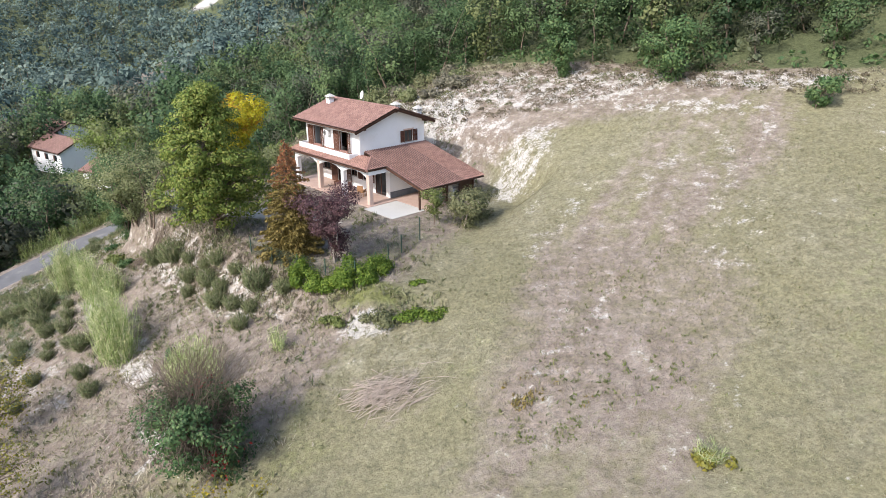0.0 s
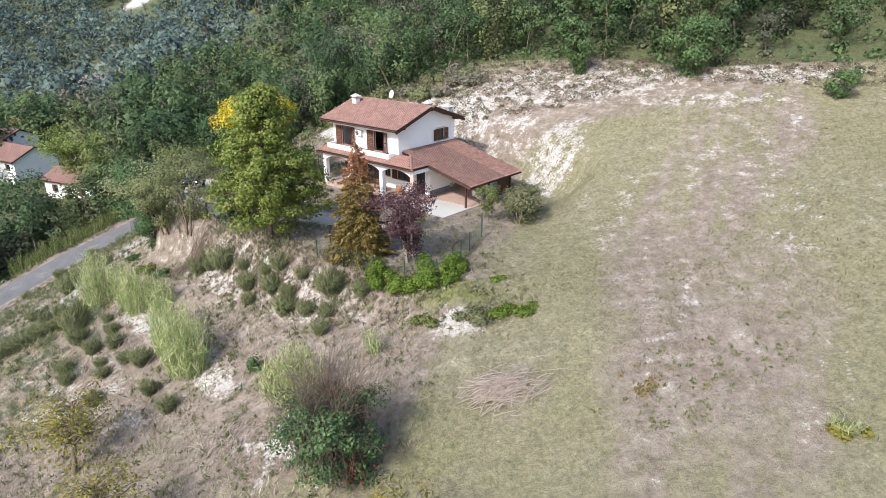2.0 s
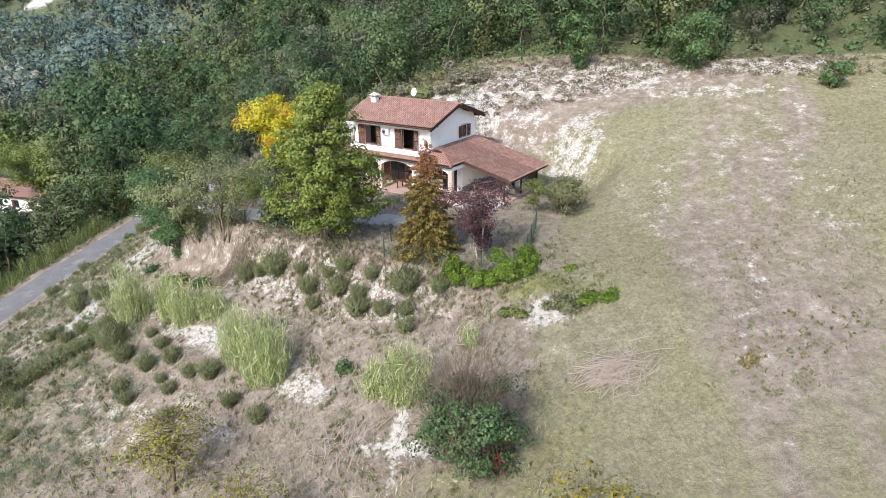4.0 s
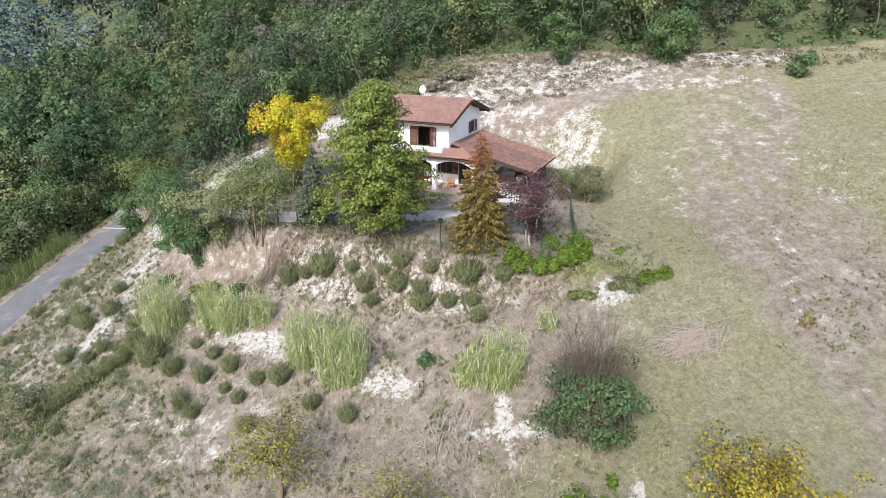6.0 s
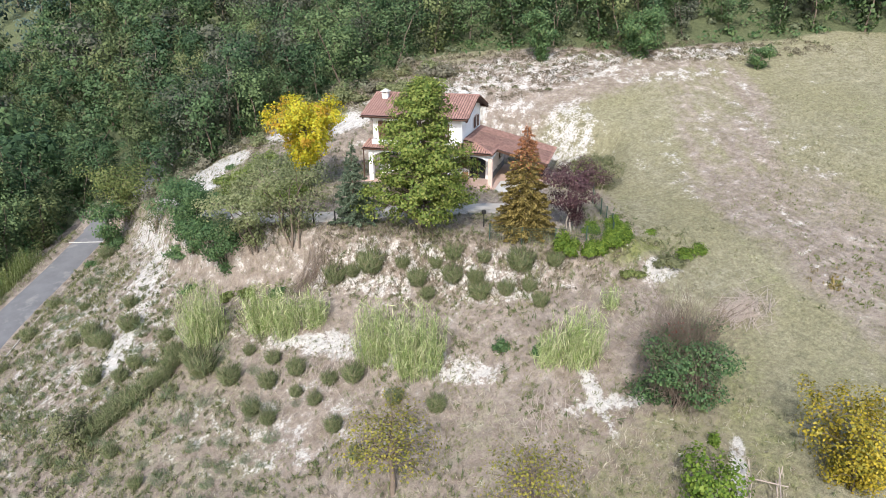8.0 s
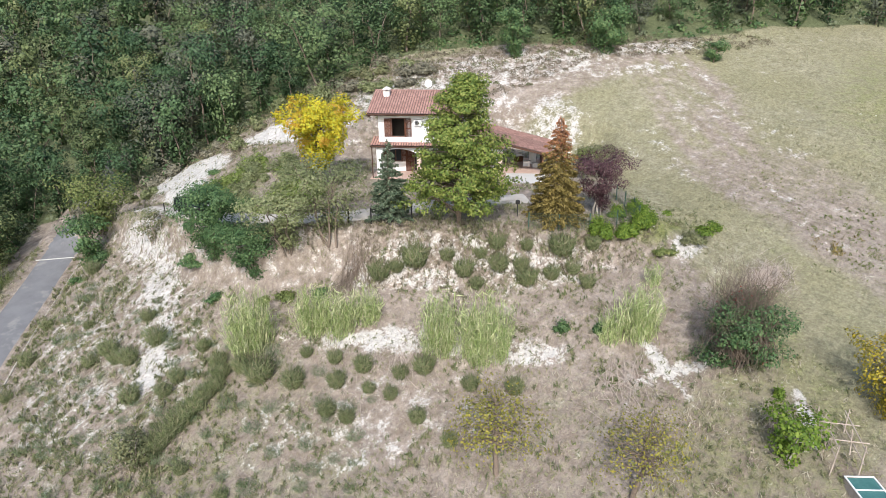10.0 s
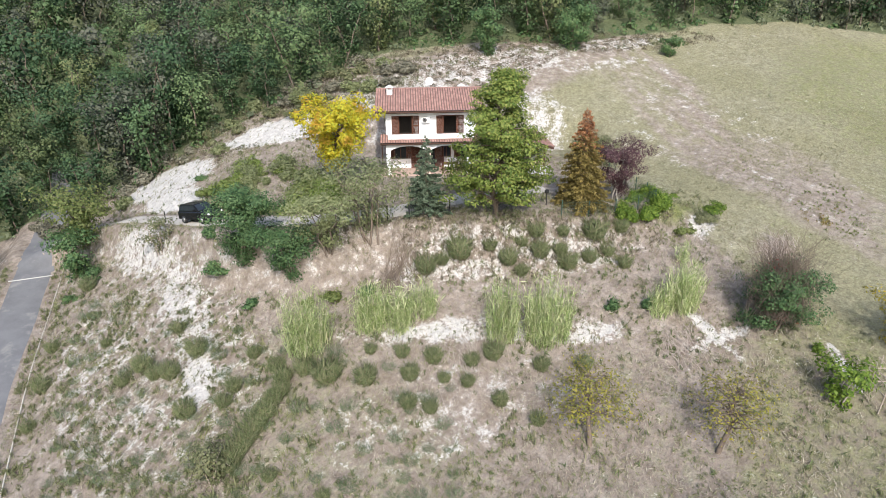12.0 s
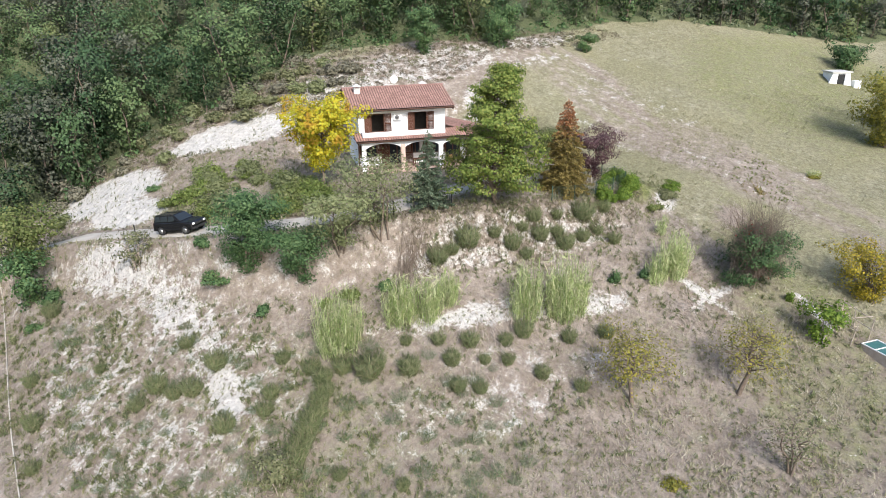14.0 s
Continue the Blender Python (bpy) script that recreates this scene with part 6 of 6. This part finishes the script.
# garden fence of green wire
posts = [(-1.7, 44.2, 1.7), (-2.9, 42.0, 1.35), (-3.7, 40.6, 1.35), (-4.4, 39.3, 1.35), (-5.6, 38.0, 1.3), (-7.6, 38.6, 1.3), (-9.6, 39.6, 1.3), (-11.6, 40.9, 1.3), (-13.4, 42.3, 1.3)]
fence = thing("wire_fence", Matrix(), "green wire mesh fence round the garden", "fence")
for x, y, h in posts:
    z = float(ground(x, y))
    part("fence_post", rod((x, y, z - 0.2), (x, y, z + h), 0.045, 8), M_METAL, fence)
for (ax, ay, _), (bx, by, _) in zip(posts[:-1], posts[1:]):
    za, zb = float(ground(ax, ay)), float(ground(bx, by))
    n = int(math.hypot(bx - ax, by - ay) / 0.12)
    paths = [([(ax, ay, za + h), (bx, by, zb + h)], [0.006, 0.006]) for h in np.linspace(0.05, 1.25, 11)]
    for k in range(1, n):
        q = k / n
        x, y, z = ax + (bx - ax) * q, ay + (by - ay) * q, za + (zb - za) * q
        paths.append(([(x, y, z + 0.05), (x, y, z + 1.25)], [0.005, 0.005]))
    part("fence_mesh", tubes(paths, 4), M_METAL, fence)

# railing and posts by the gate
rail = thing("metal_railing", Matrix(), "dark metal railing with posts by the gate", "railing")
line = [(-22.9, 52.0), (-21.6, 50.9), (-20.6, 49.8), (-19.4, 48.7)]
for x, y in line:
    z = float(ground(x, y))
    part("railing_post", box(x - 0.05, x + 0.05, y - 0.05, y + 0.05, z - 0.2, z + 1.25, bevel=0.01), M_RUBBER, rail)
for (ax, ay), (bx, by) in zip(line[1:-1], line[2:]):
    za, zb = float(ground(ax, ay)), float(ground(bx, by))
    for h in (0.35, 1.1):
        part("rail_bar", rod((ax, ay, za + h), (bx, by, zb + h), 0.03, 6), M_RUBBER, rail)
    for k in range(1, 9):
        q = k / 9
        x, y, z = ax + (bx - ax) * q, ay + (by - ay) * q, za + (zb - za) * q
        part("baluster", rod((x, y, z + 0.35), (x, y, z + 1.1), 0.012, 5), M_RUBBER, rail)
for x, y in ((-29.7, 73.6), (-27.1, 64.9)):
    z = float(ground(x, y))
    ob = part("marker_post", rod((0, 0, -0.2), (0, 0, 1.1), 0.05, 8), M_RUBBER)
    ob.matrix_basis = pose(x, y, z)
    tagged(ob, "black marker post at the edge of the driveway", "post", "marker posts")
lamp = thing("garden_lamp", at_ground(-12.6, 44.2), "small black garden lamp post under the tree", "lamp")
part("lamp_post", rod((0, 0, -0.1), (0, 0, 1.0), 0.04, 8), M_RUBBER, lamp)
part("lamp_head", box(-0.14, 0.14, -0.14, 0.14, 1.0, 1.3, bevel=0.04), M_RUBBER, lamp)

# trellis of rough poles, and the cold frame beside it
trellis = thing("pole_trellis", at_ground(-13.6, 19.6, 0, 35), "rickety trellis of pale wooden poles", "trellis")
tr = R(900)
for x in (-1.3, 0.1, 1.5):
    for y in (-0.6, 0.7):
        part("trellis_post", rod((x + tr.normal() * 0.05, y, -0.4), (x + tr.normal() * 0.15, y + tr.normal() * 0.1, 1.7 + tr.normal() * 0.15), 0.04, 6, 0.03), M_TWIG, trellis)
for y in (-0.6, 0.7):
    for z in (0.9, 1.5):
        part("trellis_pole", rod((-1.7, y + 0.05, z + tr.normal() * 0.08), (1.9, y + 0.05, z + tr.normal() * 0.1), 0.03, 6), M_TWIG, trellis)
for x in (-0.9, 0.6):
    part("trellis_pole", rod((x, -0.9, 1.58), (x, 1.1, 1.55), 0.03, 6), M_TWIG, trellis)
M_NET = surface("teal_netting", (0.03, 0.10, 0.10), (0.06, 0.15, 0.14), 3, 40, 0.5, 0.1)
cold = thing("cold_frame", at_ground(-15.5, 17.2, -0.15, 47), "white-framed garden cold frame with a teal cover", "cold frame")
part("base_box", box(-1.5, 1.5, -0.75, 0.75, -0.4, 0.75, bevel=0.02), M_TWIG, cold, "weathered pale base box")
part("cover", box(-1.42, 1.42, -0.67, 0.67, 0.752, 0.78, bevel=0.005), M_NET, cold, "teal netting cover")
for y in (-0.72, 0.72):
    part("frame_bar", box(-1.52, 1.52, y - 0.035, y + 0.035, 0.752, 0.83, bevel=0.01), M_WHITE, cold)
for x in (-1.48, -0.5, 0.5, 1.48):
    part("cross_bar", box(x - 0.035, x + 0.035, -0.684, 0.684, 0.782, 0.83, bevel=0.01), M_WHITE, cold)
part("tubular_end", tubes([([(-1.6, -0.6, -0.3), (-1.75, -0.6, 1.1), (-1.75, 0.6, 1.1), (-1.6, 0.6, -0.3)], [0.035] * 4), ([(-1.7, -0.6, 0.5), (-1.7, 0.6, 0.5)], [0.03] * 2)], 8), M_WHITE, cold)

# the small hut dug into the field
hut = thing("field_hut", pose(48.1, 19.3, float(ground(48.1, 19.3)), 0, 0, -62), "small white hut dug into the grassy slope", "hut")
part("front_wall", prism([(-1.9, -0.6), (-0.55, -0.6), (-0.55, 1.6), (-1.3, 1.6)], -0.15, 0.15), M_PLASTER, hut)
part("front_wall", prism([(0.55, -0.6), (1.7, -0.6), (1.2, 1.6), (0.55, 1.6)], -0.15, 0.15), M_PLASTER, hut)
part("lintel", box(-0.55, 0.55, -0.15, 0.15, 1.45, 1.6), M_PLASTER, hut)
part("door", box(-0.55, 0.55, 0.0, 0.08, -0.3, 1.45, bevel=0.01), M_RUBBER, hut, "dark closed door")
part("roof_slab", box(-1.5, 1.5, -0.3, 2.6, 1.602, 1.8, bevel=0.03), M_CONCRETE, hut)
part("body", box(-1.25, 1.2, 0.152, 2.5, -0.5, 1.6), M_PLASTER, hut)
tank = part("white_tank", box(-0.5, 0.5, -0.5, 0.5, -0.3, 0.9, bevel=0.05), M_WHITE)
tank.matrix_basis = pose(48.9, 17.2, float(ground(48.9, 17.2)), 0, 0, -62)
tagged(tank, "white water tank beside the hut", "tank")

# drain channel across the lane
dr = part("drain_channel", box(-1.9, 1.9, -0.07, 0.07, -0.05, 0.02, bevel=0.01), M_CONCRETE)
dr.matrix_basis = pose(-37.5, 87.5, float(ground(-37.5, 87.5)) + 0.11, 0, 0, -28)
tagged(dr, "pale drain channel across the asphalt lane", "drain", kind="structure")

# farmhouses down in the valley


def farmhouse(x, y, z, turn, w, d, h, label):
    f = thing("farmhouse", pose(x, y, z, 0, 0, turn), label, "house", "farmhouses in the valley")
    part("wall", box(-w / 2, w / 2, -d / 2, d / 2, -3, h), M_PLASTER, f)
    rise = d * 0.24
    for s in (1, -1):
        roof = part("roof_slope", slab([(-w / 2 - 0.5, s * (d / 2 + 0.6), h - 0.15), (w / 2 + 0.5, s * (d / 2 + 0.6), h - 0.15), (w / 2 + 0.5, 0, h + rise), (-w / 2 - 0.5, 0, h + rise)], 0.2), M_BEAM, f)
        part("roof_tiles", tiled((-w / 2 - 0.5, s * (d / 2 + 0.62), h - 0.13), (1, 0, 0), (0, -s * (d / 2 + 0.6), rise + 0.15), w + 1, math.hypot(d / 2 + 0.6, rise + 0.15), 0.5, 0.6), M_TILE, roof)
    part("gable", prism([(-d / 2, h), (d / 2, h), (0, h + rise - 0.1)], -w / 2, -w / 2 + 0.3), M_PLASTER, f).matrix_basis = pose(0, 0, 0, 0, 0, 90)
    part("gable", prism([(-d / 2, h), (d / 2, h), (0, h + rise - 0.1)], w / 2 - 0.3, w / 2), M_PLASTER, f).matrix_basis = pose(0, 0, 0, 0, 0, 90)
    for k in range(3):
        win = part("window", box(-w / 2 + w * (k + 0.7) / 3.4, -w / 2 + w * (k + 0.7) / 3.4 + 1.0, -d / 2 - 0.03, -d / 2 + 0.05, h - 2.2, h - 0.9), M_GLASS, f)
        part("shutter", box(-w / 2 + w * (k + 0.7) / 3.4 - 0.5, -w / 2 + w * (k + 0.7) / 3.4 - 0.02, -d / 2 - 0.06, -d / 2 + 0.02, h - 2.2, h - 0.9), M_WOOD, win)


farmhouse(-84.5, 144, 0.0, -35, 13, 9, 4.2, "white farmhouse with a red tiled roof among trees")
farmhouse(-93, 157, 1.0, -35, 12, 8, 4.8, "old farmhouse with a faded red roof among trees")
farmhouse(-63.5, 124, 0.8, -30, 12, 7, 2.8, "low outbuilding with a red tiled roof behind trees")

# things about the porch


def placed(name, u, v, z, turn, label, category):
    return thing(name, HOUSE @ pose(u, v, z, 0, 0, turn), label, category)


M_WICKER = surface("wicker", (0.25, 0.13, 0.06), (0.36, 0.2, 0.1), 8, 60, 0.8, 0.5)
ch = placed("wicker_chair", -0.4, 0.6, 0.08, 200, "brown wicker armchair on the porch", "chair")
part("seat", box(-0.3, 0.3, -0.28, 0.28, 0.36, 0.46, bevel=0.03), M_WICKER, ch)
part("backrest", box(-0.3, 0.3, 0.24, 0.32, 0.46, 0.98, bevel=0.03), M_WICKER, ch)
for s in (-1, 1):
    part("armrest", box(s * 0.33 - 0.04, s * 0.33 + 0.04, -0.28, 0.3, 0.58, 0.66, bevel=0.02), M_WICKER, ch)
    for y in (-0.24, 0.26):
        part("leg", rod((s * 0.28, y, 0), (s * 0.28, y, 0.4), 0.03, 7), M_WICKER, ch)
tb = placed("porch_table", -3.2, 0.5, 0.08, 0, "dark wooden table on the porch", "table")
part("tabletop", box(-0.8, 0.8, -0.45, 0.45, 0.7, 0.75, bevel=0.015), M_WOOD, tb)
for x in (-0.7, 0.7):
    for y in (-0.36, 0.36):
        part("leg", box(x - 0.04, x + 0.04, y - 0.04, y + 0.04, 0, 0.7), M_WOOD, tb)
wm = placed("washing_machine", 5.3, 6.2, 0.05, 90, "white washing machine under the carport roof", "appliance")
part("cabinet", box(-0.4, 0.4, -0.35, 0.35, 0, 1.1, bevel=0.03), M_WHITE, wm)
bm = bmesh.new()
bmesh.ops.create_cone(bm, cap_ends=True, segments=24, radius1=0.2, radius2=0.18, depth=0.05, matrix=Matrix.Translation((0, -0.37, 0.5)) @ Matrix.Rotation(radians(90), 4, "X"))
part("round_door", bm, M_GLASS, wm)
part("control_panel", box(-0.36, 0.36, -0.37, -0.352, 0.9, 1.04), M_GREY, wm)
ws = placed("woodshed_screen", 6.1, 7.0, 0.0, 90, "dark wooden screen closing the carport side", "screen")
for k in range(10):
    part("board", box(-0.9 + k * 0.18, -0.74 + k * 0.18, -0.02, 0.02, 0, 1.75, bevel=0.005), M_BEAM, ws)
for k, (u, v, s) in enumerate(((4.7, 4.9, 0.34), (5.5, 4.4, 0.28), (3.9, 6.9, 0.4))):
    st = placed("storage_box", u, v, 0.05, 12 * k, "small storage box stacked under the carport", "box")
    part("box_body", box(-s, s, -s * 0.8, s * 0.8, 0, s * 1.4, bevel=0.02), (M_WHITE, M_GREY, M_WOOD)[k], st)
    part("box_lid", box(-s - 0.02, s + 0.02, -s * 0.8 - 0.02, s * 0.8 + 0.02, s * 1.4, s * 1.4 + 0.05, bevel=0.01), M_GREY, st)
